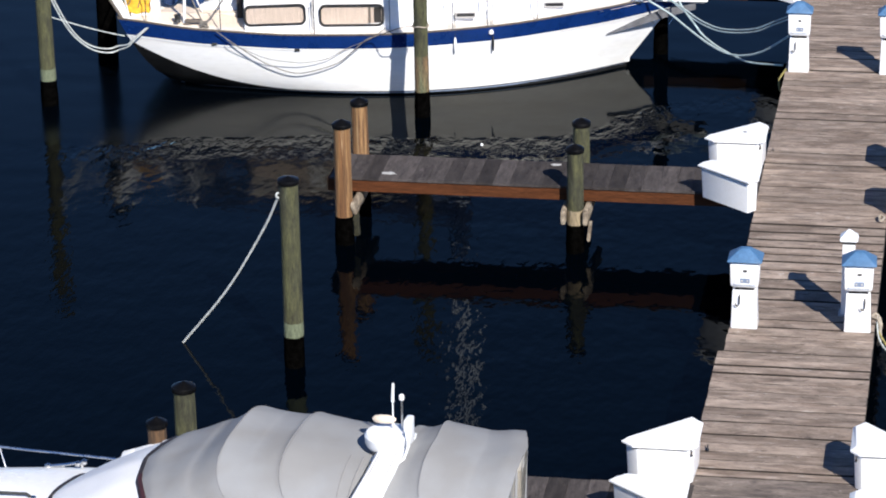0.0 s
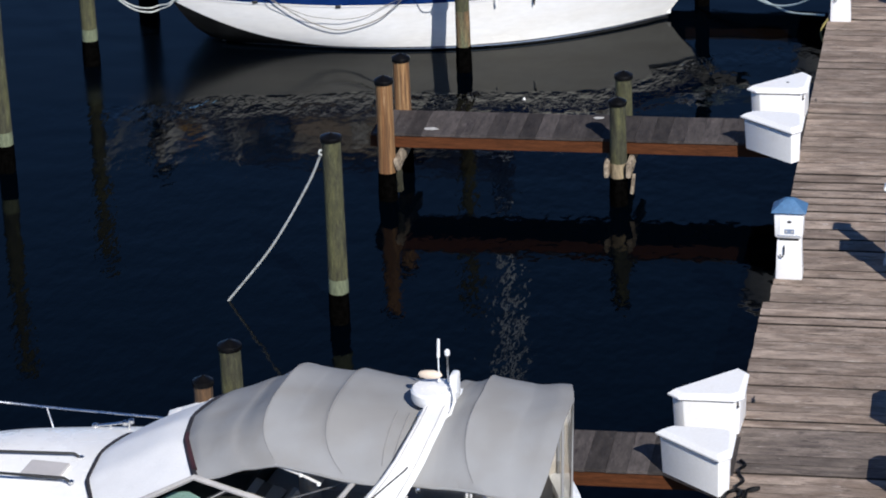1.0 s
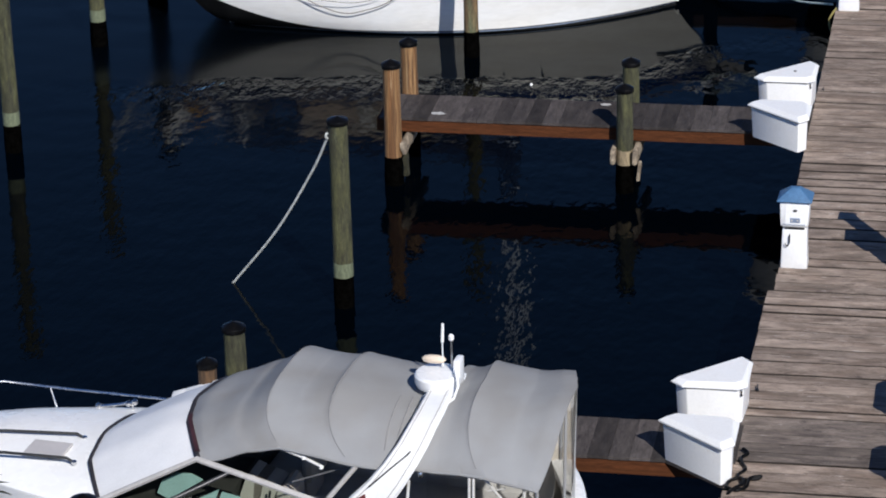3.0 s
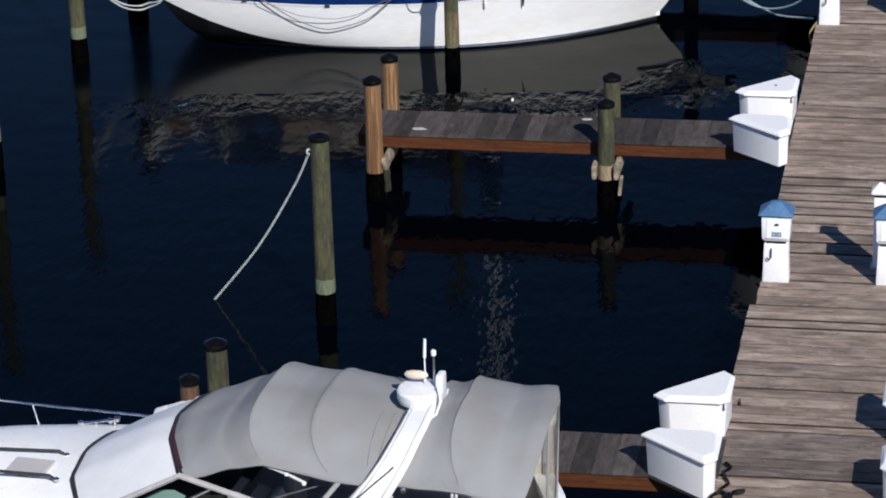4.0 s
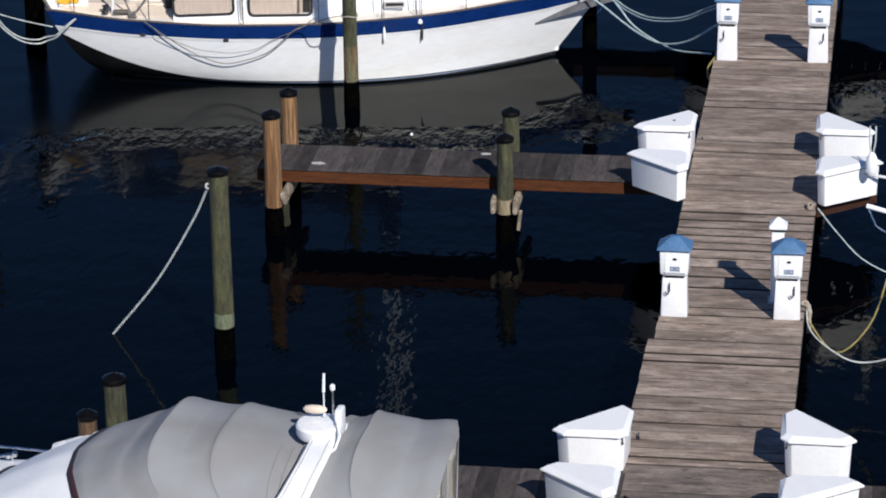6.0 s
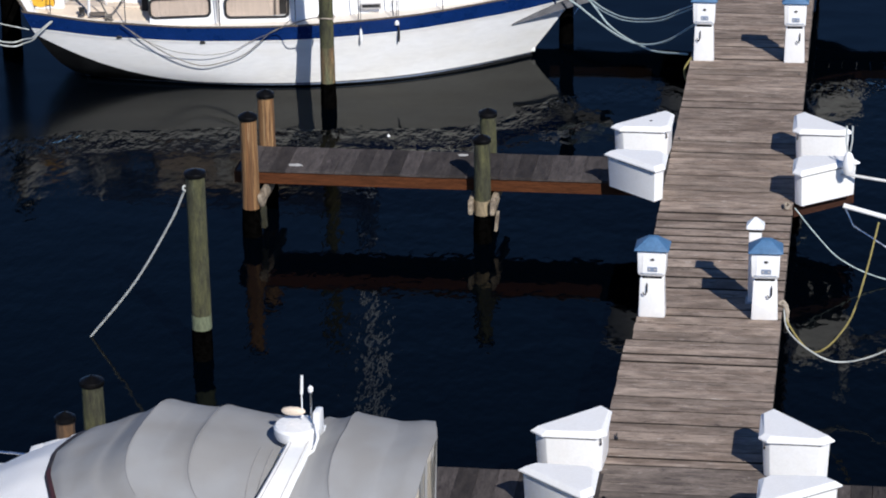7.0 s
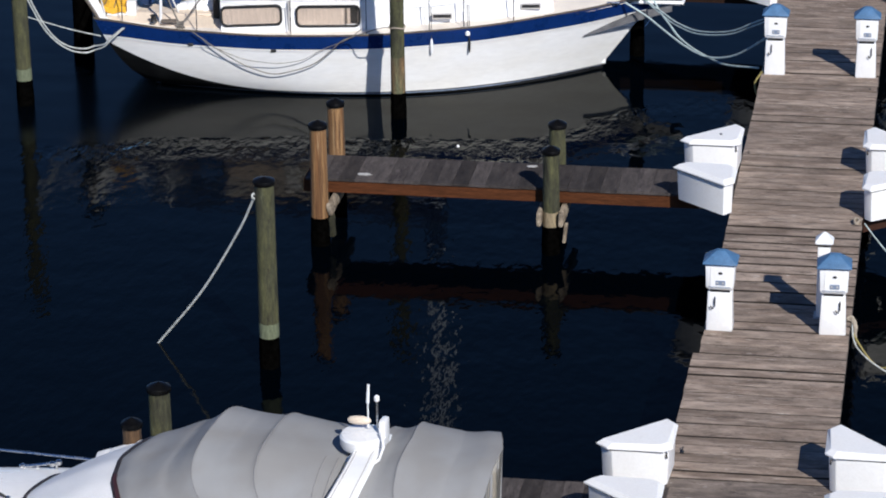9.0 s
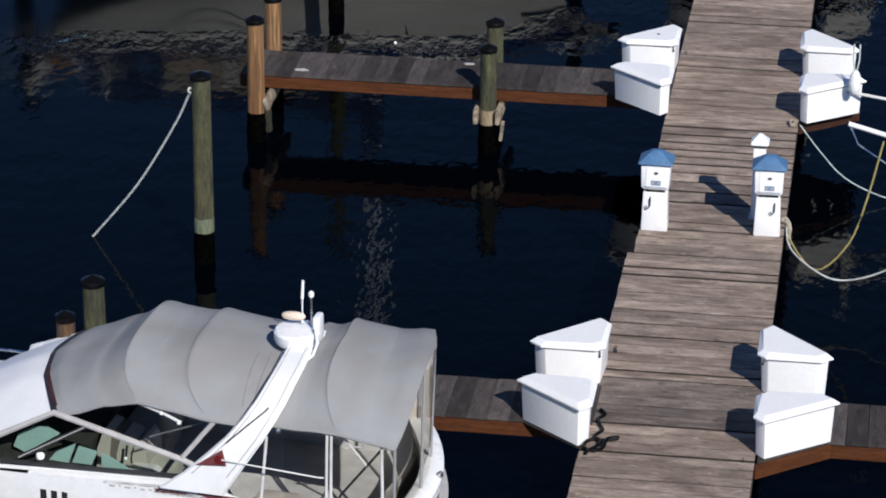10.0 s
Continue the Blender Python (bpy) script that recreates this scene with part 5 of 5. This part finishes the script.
part("deck_light", turned(bmesh.new(), [(0.025, 0), (0.03, 0.04), (0.02, 0.06)], 12, 0, (0.74, -1.22, 2.02)), GREYMETAL, arch, "small chrome light", True)
part("radar_dome", turned(bmesh.new(), [(0.18, 2.545), (0.23, 2.56), (0.248, 2.60), (0.25, 2.68), (0.23, 2.705), (0.02, 2.72)], 32, 0, (0.62, -0.12, 0.0)), WHITE, arch, "white radar dome", True)
part("spotlight", turned(bmesh.new(), [(0.010, -0.13), (0.036, -0.105), (0.048, -0.04), (0.048, 0.04), (0.036, 0.105), (0.010, 0.13)], 16), CREAM, arch, "cream spotlight", True).matrix_basis = pose(0.56, -0.05, 2.815, 0, 88, 0)
part("horn_bracket", box(bmesh.new(), (0.83, -0.05, 2.72), (0.08, 0.18, 0.28), 0.028), WHITE, arch, "white equipment bracket", True)
part("aerial", tube(bmesh.new(), [(0.66, -0.06, 2.75), (0.66, -0.06, 3.02), (0.66, -0.06, 3.03), (0.67, -0.06, 3.24)], [0.008, 0.008, 0.018, 0.015]), WHITE, arch, "short white aerial", True)
bm = tube(bmesh.new(), [(0.76, -0.06, 2.75), (0.76, -0.06, 3.06)], 0.010)
mastl = part("light_mast", bm, GREYMETAL, arch, "thin anchor light mast", True)
part("anchor_light", turned(bmesh.new(), [(0.012, 0), (0.03, 0.02), (0.03, 0.06), (0.012, 0.08)], 12, 0, (0.76, -0.06, 3.05)), WHITE, mastl, "", True)
part("cable", tube(bmesh.new(), [(0.84, -0.2, 2.78), (0.90, -0.32, 2.66), (0.88, -0.42, 2.56), (0.80, -0.46, 2.50)], 0.016), WHITE, arch, "white cable loop", True)

# foredeck fittings
for pts in ([(-5.0, -0.28), (-4.4, -0.19), (-3.60, -0.06), (-3.52, -0.05)], [(-4.8, -0.76), (-4.2, -0.70), (-3.48, -0.65), (-3.40, -0.64)]):
    zs = (1.46, 1.485, 1.475, 1.42)
    h = part("deck_rail", tube(bmesh.new(), [(x, y, z) for (x, y), z in zip(pts, zs)], 0.018), DARK, MC, "dark foredeck grab rail", True)
    part("rail_end", turned(bmesh.new(), [(0.03, 0), (0.034, 0.035), (0.012, 0.05)], 10, 0, (*pts[-1], 1.405)), GREYMETAL, h, "chrome rail end", True)
part("deck_hatch", box(bmesh.new(), (-3.80, -0.42, 1.436), (0.46, 0.36, 0.03), 0.015), HATCH, MC, "beige foredeck hatch")
RAILP = [(-2.99, 1.12, 1.42), (-4.37, 1.00, 1.48), (-4.91, 0.92, 1.53), (-5.2, 0.66, 1.58), (-5.8, 0.2, 1.65)]
for side in (1, -1):
    if side == 1:
        pts = RAILP
    else:
        pts = [(x - 1.7, -y * 0.55, z + 0.1) for x, y, z in RAILP[:2]] + [(-5.8, -0.2, 1.78)]
    rl = part("bow_rail", tube(bmesh.new(), pts, 0.016), GREYMETAL, MC, "steel bow rail", True)
    if side == 1:
        for x, y, z, bx in ((-4.37, 1.00, 1.48, -4.25), (-5.2, 0.66, 1.58, -5.1)):
            part("rail_post", tube(bmesh.new(), [(x, y, z), (bx, mc_half(bx) - 0.06, mc_gun(bx))], 0.012), GREYMETAL, rl)
bm = tube(bmesh.new(), [(-3.78, 0.98, 1.31), (-3.36, 0.98, 1.40)], 0.019)
hook = part("boat_hook", bm, GREYMETAL, MC, "steel tube with chrome ends lying on deck", True)
for x, y, z in ((-3.78, 0.98, 1.31), (-3.41, 0.98, 1.38), (-3.33, 0.98, 1.41)):
    part("knob", turned(bmesh.new(), [(0.012, -0.036), (0.036, -0.018), (0.036, 0.018), (0.012, 0.036)], 12, 0, (x, y, z)), GREYMETAL, hook, "chrome knob", True)
for x, y, z in ((-3.59, 0.98, 1.31), (-3.36, 0.98, 1.34)):
    part("chock", tube(bmesh.new(), [(x, y, z + 0.05), (x, y, z - 0.06)], 0.016), GREYMETAL, hook, "", True)
for x, y, z, s in ((-2.77, 0.95, 1.54, (0.17, 0.22, 0.10)), (-2.55, 0.97, 1.60, (0.30, 0.22, 0.13)), (-2.31, 0.98, 1.75, (0.14, 0.14, 0.05))):
    part("folded_cloth", box(bmesh.new(), (0, 0, 0), s, 0.024, pose(x, y, z, 6, -18, 8)), COVER, MC, "folded white cloth", True)

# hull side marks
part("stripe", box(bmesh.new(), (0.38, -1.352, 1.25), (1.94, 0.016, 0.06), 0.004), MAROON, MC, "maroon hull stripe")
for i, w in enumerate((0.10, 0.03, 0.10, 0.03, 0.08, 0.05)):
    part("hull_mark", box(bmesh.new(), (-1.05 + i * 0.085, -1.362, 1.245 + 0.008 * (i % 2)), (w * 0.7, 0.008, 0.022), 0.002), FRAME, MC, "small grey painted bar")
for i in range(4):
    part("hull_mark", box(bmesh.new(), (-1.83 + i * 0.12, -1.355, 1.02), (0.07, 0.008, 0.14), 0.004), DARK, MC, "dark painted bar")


# ---- ropes ----
rope("white rope hanging from the tall pile into the water", [(-6.77, 0.10, 2.38), (-7.02, 0.22, 1.86), (-7.6, 0.45, 0.9), (-8.34, 0.72, -0.05)], 0.0165, ROPE)
rope("short white rope eye on the tall pile", [(-6.74, 0.12, 2.41), (-6.775, 0.09, 2.44), (-6.785, 0.06, 2.40), (-6.76, 0.08, 2.37)], 0.013, ROPE)


def sbw(x, y, z):
    return SB.matrix_basis @ Vector((x, y, z))


LOOSE = "slack mooring rope from the sailing boat to the pile"
rope(LOOSE, [(-12.84, 10.14, 2.08), (-12.76, 10.20, 1.79), (-12.59, 10.32, 1.33), (-12.41, 10.45, 1.01), (-12.21, 10.57, 0.85), (-12.01, 10.70, 0.79), (-11.88, 10.80, 0.81),
             sbw(8.94, 0.98, 0.87), sbw(8.84, 1.03, 0.98), sbw(8.72, 1.04, 1.08), sbw(8.61, 1.02, 1.16)], 0.013, ROPE, n=48)
rope(LOOSE, [(-12.86, 10.12, 2.08), (-12.80, 10.18, 1.80), (-12.63, 10.30, 1.33), (-12.46, 10.42, 1.02), (-12.23, 10.56, 0.80), (-12.01, 10.70, 0.72), (-11.88, 10.80, 0.74),
             sbw(8.94, 0.98, 0.83), sbw(8.83, 1.03, 0.95), sbw(8.71, 1.04, 1.06), sbw(8.59, 1.02, 1.16)], 0.013, ROPE, n=48)
rope(LOOSE, [(-12.98, 10.06, 1.56), (-12.59, 10.32, 1.35), (-12.19, 10.57, 1.15), sbw(9.0, 0.84, 0.97)], 0.010, ROPE)
rope("grey spring line from the sailing boat's rail to the tall pile", [sbw(7.46, 1.30, 1.16), sbw(7.23, 1.32, 0.99), sbw(6.87, 1.33, 0.73), sbw(6.56, 1.33, 0.55), sbw(6.19, 1.34, 0.43), sbw(5.86, 1.40, 0.49), sbw(5.49, 1.46, 0.63), sbw(5.22, 1.56, 0.87), sbw(5.02, 1.64, 1.07), sbw(4.81, 1.72, 1.17),
      (-7.00, 10.15, 1.50), (-6.81, 10.12, 1.54)], 0.0085, GREYROPE, n=66)
rope("thin grey rope hanging along the white hull", [sbw(7.31, 1.36, 1.06), sbw(7.18, 1.40, 0.96), sbw(6.68, 1.42, 0.73), sbw(6.32, 1.43, 0.66), sbw(6.04, 1.44, 0.64), sbw(5.67, 1.45, 0.70), sbw(5.35, 1.47, 0.87),
      sbw(4.93, 1.49, 1.05), sbw(4.69, 1.46, 1.22)], 0.0055, GREYROPE, n=48)
rope("pale rope hitched round the tall pile", [(-6.71 + 0.128 * math.cos(q), 10.20 + 0.128 * math.sin(q), 1.53 + 0.012 * math.sin(3 * q)) for q in [i * 0.45 for i in range(29)]], 0.012, BEIGEROPE, n=58)
BOWL = "pale slack bow rope from the sailing boat to the pier"
rope(BOWL, [sbw(0.1, 0.30, 1.40), (-2.95, 12.86, 1.40), (-2.74, 12.61, 1.18), (-2.56, 12.42, 1.02), (-2.41, 12.25, 0.89), (-2.17, 11.99, 0.79), (-1.84, 11.62, 0.74), (-1.53, 11.26, 0.75), (-0.98, 10.62, 0.93)],
     0.016, TEALROPE, n=54)
rope(BOWL, [sbw(0.35, 0.42, 1.26), (-2.97, 12.71, 1.06), (-2.60, 12.34, 0.91), (-2.27, 12.0, 0.80), (-1.95, 11.66, 0.76), (-1.64, 11.33, 0.84), (-1.30, 10.96, 1.05), (-0.88, 10.5, 1.46)], 0.017, TEALROPE, n=54)
for dz in (0.0, 0.05):
    rope(BOWL, [sbw(0.1, 0.34, 1.34), (-2.66, 12.53, 1.12 + dz), (-2.45, 12.30, 1.06 + dz), (-2.13, 11.94, 1.05 + dz), (-1.78, 11.54, 1.15 + dz), (-1.43, 11.13, 1.32 + dz), (-1.12, 10.77, 1.56 + dz),
                (-0.88, 10.5, 1.74 + dz)], 0.012, TEALROPE, n=54)
rope("thin dark line from the boat's stem to a pile", [sbw(0.72, 0.0, 0.14), (-3.2, 13.78, 1.0)], 0.010, GREYROPE, sag=0.03)
rope("yellow rope end hanging at the pier edge", [(-0.90, 10.4, 0.95), (-1.0, 10.3, 0.80), (-0.99, 10.25, 0.66), (-0.93, 10.2, 0.60)], 0.018, YROPE)
rope("yellow rope hanging from the pier edge to a boat", [(0.93, 0.55, 0.96), (0.97, 0.3, 0.80), (1.35, -0.2, 0.58), (1.75, -0.2, 0.98), (1.95, -0.1, 1.6), (2.1, 0.0, 2.3)], 0.013, YROPE)
rope("white rope hanging from the pier edge to a boat", [(0.93, 0.45, 0.95), (1.0, 0.1, 0.75), (1.3, -0.2, 0.60), (1.67, -0.2, 0.46), (2.2, -0.2, 0.62), (2.9, -0.2, 1.1)], 0.011, ROPE)
rope("pale rope from the pier corner to a boat", [(0.95, 3.92, 0.95), (1.25, 3.7, 0.66), (1.6, 3.6, 0.34), (2.1, 3.6, 0.10), (2.7, 3.6, -0.02)], 0.009, TEALROPE)


def coil(x, y, z, label, mat, r=0.10, turns=3):
    pts = [(x + (r + 0.015 * math.sin(5 * a)) * math.cos(a) * 0.6, y + (r * 1.6) * math.sin(a), z + 0.016 + 0.018 * a / 6.28) for a in [i * 0.55 for i in range(int(turns * 11.4))]]
    tagged(rope(label, pts, 0.016, mat, n=70), category="rope coil")


KNOT = [(0.90, 0.52, 0.955), (0.97, 0.46, 0.93), (0.985, 0.40, 0.80), (0.95, 0.36, 0.74), (0.99, 0.42, 0.86), (0.93, 0.50, 0.97), (0.87, 0.46, 0.95), (0.96, 0.38, 0.93), (0.99, 0.30, 0.72), (0.96, 0.34, 0.62), (0.98, 0.40, 0.76)]
tagged(rope("beige bunch of rope tied over the pier edge", KNOT, 0.020, BEIGEROPE, n=70), category="rope coil")
coil(0.84, 3.98, DECK_Z, "beige rope knot lying at the pier edge", BEIGEROPE, 0.06, 2)
HOSE = [(-0.86, -5.38, 0.97), (-0.80, -5.46, 0.95), (-0.86, -5.56, 0.945), (-0.84, -5.70, 0.945), (-0.79, -5.84, 0.945), (-0.86, -6.00, 0.945), (-0.80, -6.10, 0.95), (-0.64, -6.06, 0.95),
        (-0.60, -6.04, 0.97), (-0.72, -6.10, 0.965), (-0.74, -6.26, 0.945), (-0.84, -6.36, 0.945), (-0.95, -6.30, 0.95), (-0.93, -6.16, 0.955), (-0.82, -6.12, 0.975), (-0.78, -6.24, 0.97), (-0.90, -6.40, 0.955), (-0.985, -6.42, 0.80)]
rope("black hose hanging and coiled at the pier edge", HOSE, 0.020, CAP, n=102, name="hose")


def splat(x, y, w, d, seed):
    """Dried white droppings on a deck."""
    r = random.Random(seed)
    bm = bmesh.new()
    pts = [(x + w * math.cos(a) * r.uniform(0.5, 1), y + d * math.sin(a) * r.uniform(0.5, 1)) for a in [i * 0.45 for i in range(14)]]
    prism(bm, pts, DECK_Z + 0.002, DECK_Z + 0.012)
    tagged(part("bird_dropping", bm, GUANO), "dried white bird droppings on the finger pier planks", "dropping", "bird droppings")


splat(-6.27, 5.03, 0.13, 0.07, 3)
splat(-3.92, 5.66, 0.10, 0.06, 5)


bm = bmesh.new()
turned(bm, [(0.004, -0.02), (0.016, -0.014), (0.024, 0.002), (0.016, 0.02), (0.007, 0.033), (0.004, 0.036)], 14, 0, (-5.54, 8.93, 0))
tagged(part("float", bm, FENDER, None, "", True), "small white float drifting on the water", "float")


# ---- shore with a palm ----
bm = bmesh.new()
box(bm, (0, -412.9, 0.2), (1600, 800, 1.5), 0.05)
tagged(part("ground", bm, EARTH), "bare earth shore behind a low sea wall", "ground", kind="structure")


def palm(x, y, z0, z1):
    p = thing("palm_tree", "small palm with dusty narrow fronds on the shore", "palm", m=pose(x, y, 0))
    bm = tube(bmesh.new(), [(0.15, -0.1, z0), (0.08, -0.05, (z0 + z1) / 2), (0, 0, z1)], [0.17, 0.13, 0.10], 12)
    part("trunk", bm, BARK, p, "", True)
    r = random.Random(11)
    for i in range(16):
        az, lift = i * 2.399 + r.uniform(-0.2, 0.2), r.uniform(0.05, 0.9)
        n, ln = 12, r.uniform(1.0, 1.25)
        d = Vector((math.cos(az), math.sin(az), 0))
        side = Vector((-d.y, d.x, 0))
        spine = [Vector((0, 0, z1)) + d * (ln * t) + Vector((0, 0, lift * t - (0.75 + 0.5 * lift) * t * t)) for t in [k / n for k in range(n + 1)]]
        bm = bmesh.new()
        tube(bm, spine, [0.016 * (1 - 0.8 * k / n) for k in range(n + 1)], 5)
        for k in range(3, n + 1):
            for s in (-1, 1):
                for h in (0.0, 0.5):
                    b = spine[k].lerp(spine[k - 1], h)
                    g = 0.38 * (1 - 0.6 * abs(k / n - 0.45)) * r.uniform(0.8, 1.1)
                    tip = b + side * (s * g * 0.75) + d * (g * 0.6) + Vector((0, 0, -g * r.uniform(0.15, 0.5)))
                    w = d * 0.014 + Vector((0, 0, 0.006))
                    mid = b.lerp(tip, 0.5) + Vector((0, 0, 0.02))
                    v = [bm.verts.new(q) for q in (b - w, b + w, mid + w, tip, mid - w)]
                    bm.faces.new(v)
        part("frond", bm, FROND, p)


palm(-7.34, -15.2, 0.9, 5.55)
pile(-7.405, -9.0, 1.80, 0.132, GREEN_PILE, "greenish pile with a black cap beside the motor boat")


# ---- a second boat's bow rail, reaching over the water ----
FD = thing("fender", "white vinyl fender hanging on two thin ropes beside the dock boxes", "fender", m=pose(1.665, 4.25, 0))
part("body", turned(bmesh.new(), [(0.01, 1.33), (0.05, 1.345), (0.078, 1.40), (0.082, 1.50), (0.07, 1.60), (0.04, 1.66), (0.012, 1.68)], 18), FENDER, FD, "", True)
for x in (-0.04, 0.04):
    part("lanyard", tube(bmesh.new(), [(x * 0.3, 0, 1.66), (x, 0.02, 1.82), (x, 0.06, 2.04)], 0.012), ROPE, FD, "thin white rope", True)
RB = thing("motor_boat", "white boat bow with a tubular pulpit over the water", "motor boat", m=pose(1.62, 3.5, 0))
part("pulpit", tube(bmesh.new(), [(0.0, 0.0, 1.17), (0.6, -0.02, 1.02), (2.2, -0.1, 0.9)], 0.035, 10), WHITE, RB, "white tubular pulpit", True)
part("pulpit_brace", tube(bmesh.new(), [(0.03, 0.0, 1.13), (0.14, -0.05, 0.90), (0.6, -0.1, 0.62), (1.6, -0.1, 0.5)], 0.014, 8), GREYMETAL, RB, "thin steel brace", True)
part("spreader", tube(bmesh.new(), [(-0.07, 0.95, 1.285), (0.6, 0.95, 1.19), (2.4, 0.95, 0.98)], 0.022, 8), SATIN, RB, "pale spar", True)
bm = bmesh.new()
rings(bm, [[(x, y * w - 0.1, z) for y, z in ((-1, 0.95), (-0.85, 0.1), (-0.3, -0.4), (0.3, -0.4), (0.85, 0.1), (1, 0.95))] for x, w in ((1.5, 0.05), (2.2, 0.45), (3.2, 0.85), (5.0, 1.15), (8.0, 1.15))])
part("hull", bm, WHITE, RB, "", True)


# ---- planks of the piers ----
def plank_mesh(w, l, mat, seed):
    """A plank with worn, uneven long edges and dark sides."""
    r = random.Random(seed)
    n = 8
    xs = [-w / 2 + w * (i + (r.uniform(-0.3, 0.3) if 0 < i < n else 0)) / n for i in range(n + 1)]
    front, back = ([r.random() ** 3 * 0.010 for i in range(n + 1)] for side in (0, 1))
    vs = [(x, y, z) for z in (0.0, -0.038) for ys in ([-l / 2 + v for v in front], [l / 2 - v for v in back]) for x, y in zip(xs, ys)]
    k = n + 1
    faces = [tuple(range(k)) + tuple(range(2 * k - 1, k - 1, -1)), (0, k, 3 * k, 2 * k), (n, 2 * k + n, 3 * k + n, k + n)]
    for i in range(n):
        faces += [(i, 2 * k + i, 2 * k + i + 1, i + 1), (k + i, k + i + 1, 3 * k + i + 1, 3 * k + i)]
    me = bpy.data.meshes.new("plank")
    me.from_pydata(vs, [], faces)
    me.materials.append(mat)
    me.materials.append(GAPWOOD)
    for face in me.polygons:
        face.material_index = 0 if face.index == 0 else 1
    return me


wide = [plank_mesh(HALF * 2 + 0.003 * o, 0.230, DECK, o) for o in range(6)]
near = [plank_mesh(HALF * 2 + 0.08 + 0.003 * o, 0.230, DECK, o) for o in range(6)]
old = [plank_mesh(HALF * 2 + 0.08 + 0.003 * o, 0.230, OLDDECK, o) for o in range(6)]
# open joints across the pier and how wide they gape; between them the planks lie close
JOINTS = ((-12.8, 0.004), (-10.6, 0.02), (-8.7, 0.02), (-7.67, 0.03), (-6.93, 0.012), (-6.31, 0.045), (-5.60, 0.040), (-4.42, 0.018), (-4.22, 0.040), (-3.27, 0.030),
          (-2.90, 0.010), (-2.51, 0.016), (-1.47, 0.048), (-1.23, 0.048), (-0.79, 0.016), (0.02, 0.028), (0.28, 0.026), (0.95, 0.046), (1.33, 0.048),
          (1.66, 0.020), (1.98, 0.030), (2.29, 0.050), (2.55, 0.024), (2.80, 0.050), (3.08, 0.038), (3.37, 0.046), (3.67, 0.048), (4.55, 0.014), (5.16, 0.022),
          (6.12, 0.030), (6.60, 0.014), (8.10, 0.046), (8.40, 0.024), (9.67, 0.018), (10.45, 0.052), (11.10, 0.030), (11.51, 0.026), (12.87, 0.016), (15.2, 0.02), (18.7, 0.004))
for (y0, g0), (y1, g1) in zip(JOINTS, JOINTS[1:]):
    lo, hi = y0 + g0 / 2, y1 - g1 / 2
    n = max(1, round((hi - lo) / 0.236))
    for k in range(n):
        y, close = lo + (hi - lo) * (k + 0.5) / n, (lo + hi) / 2 < -0.5
        ob = new("plank", (old if -5.6 < y < -4.42 else near if close else wide)[rnd.randrange(6)])
        ob.parent = PIER
        ob.matrix_basis = pose((-0.04 if close else 0.0) + rnd.uniform(-0.004, 0.004), y, DECK_Z + rnd.uniform(-0.0011, 0.0011), rnd.uniform(-0.12, 0.12), rnd.uniform(-0.03, 0.03),
                               rnd.uniform(-0.03, 0.03)) @ Matrix.Diagonal((1, ((hi - lo) / n - rnd.choice((0.0, 0.0, 0.0005, 0.004))) / 0.230, 1, 1))
narrow = mesh_of(box(bmesh.new(), (0, 0, -0.019), (0.236, 0.992, 0.038), 0.002), "plank", FINGER)
for f, x0, x1, y0 in FINGERS:
    lo, hi = min(x0, x1), max(x0, x1)
    n = round((hi - lo) / 0.239)
    for k in range(n):
        ob = new("plank", narrow)
        ob.parent = f
        ob.matrix_basis = pose(lo + 0.121 + k * (hi - lo) / n, y0 + 0.475, DECK_Z + 0.004 + rnd.uniform(-0.003, 0.003), 0, rnd.uniform(-0.6, 0.6), rnd.uniform(-0.3, 0.3))
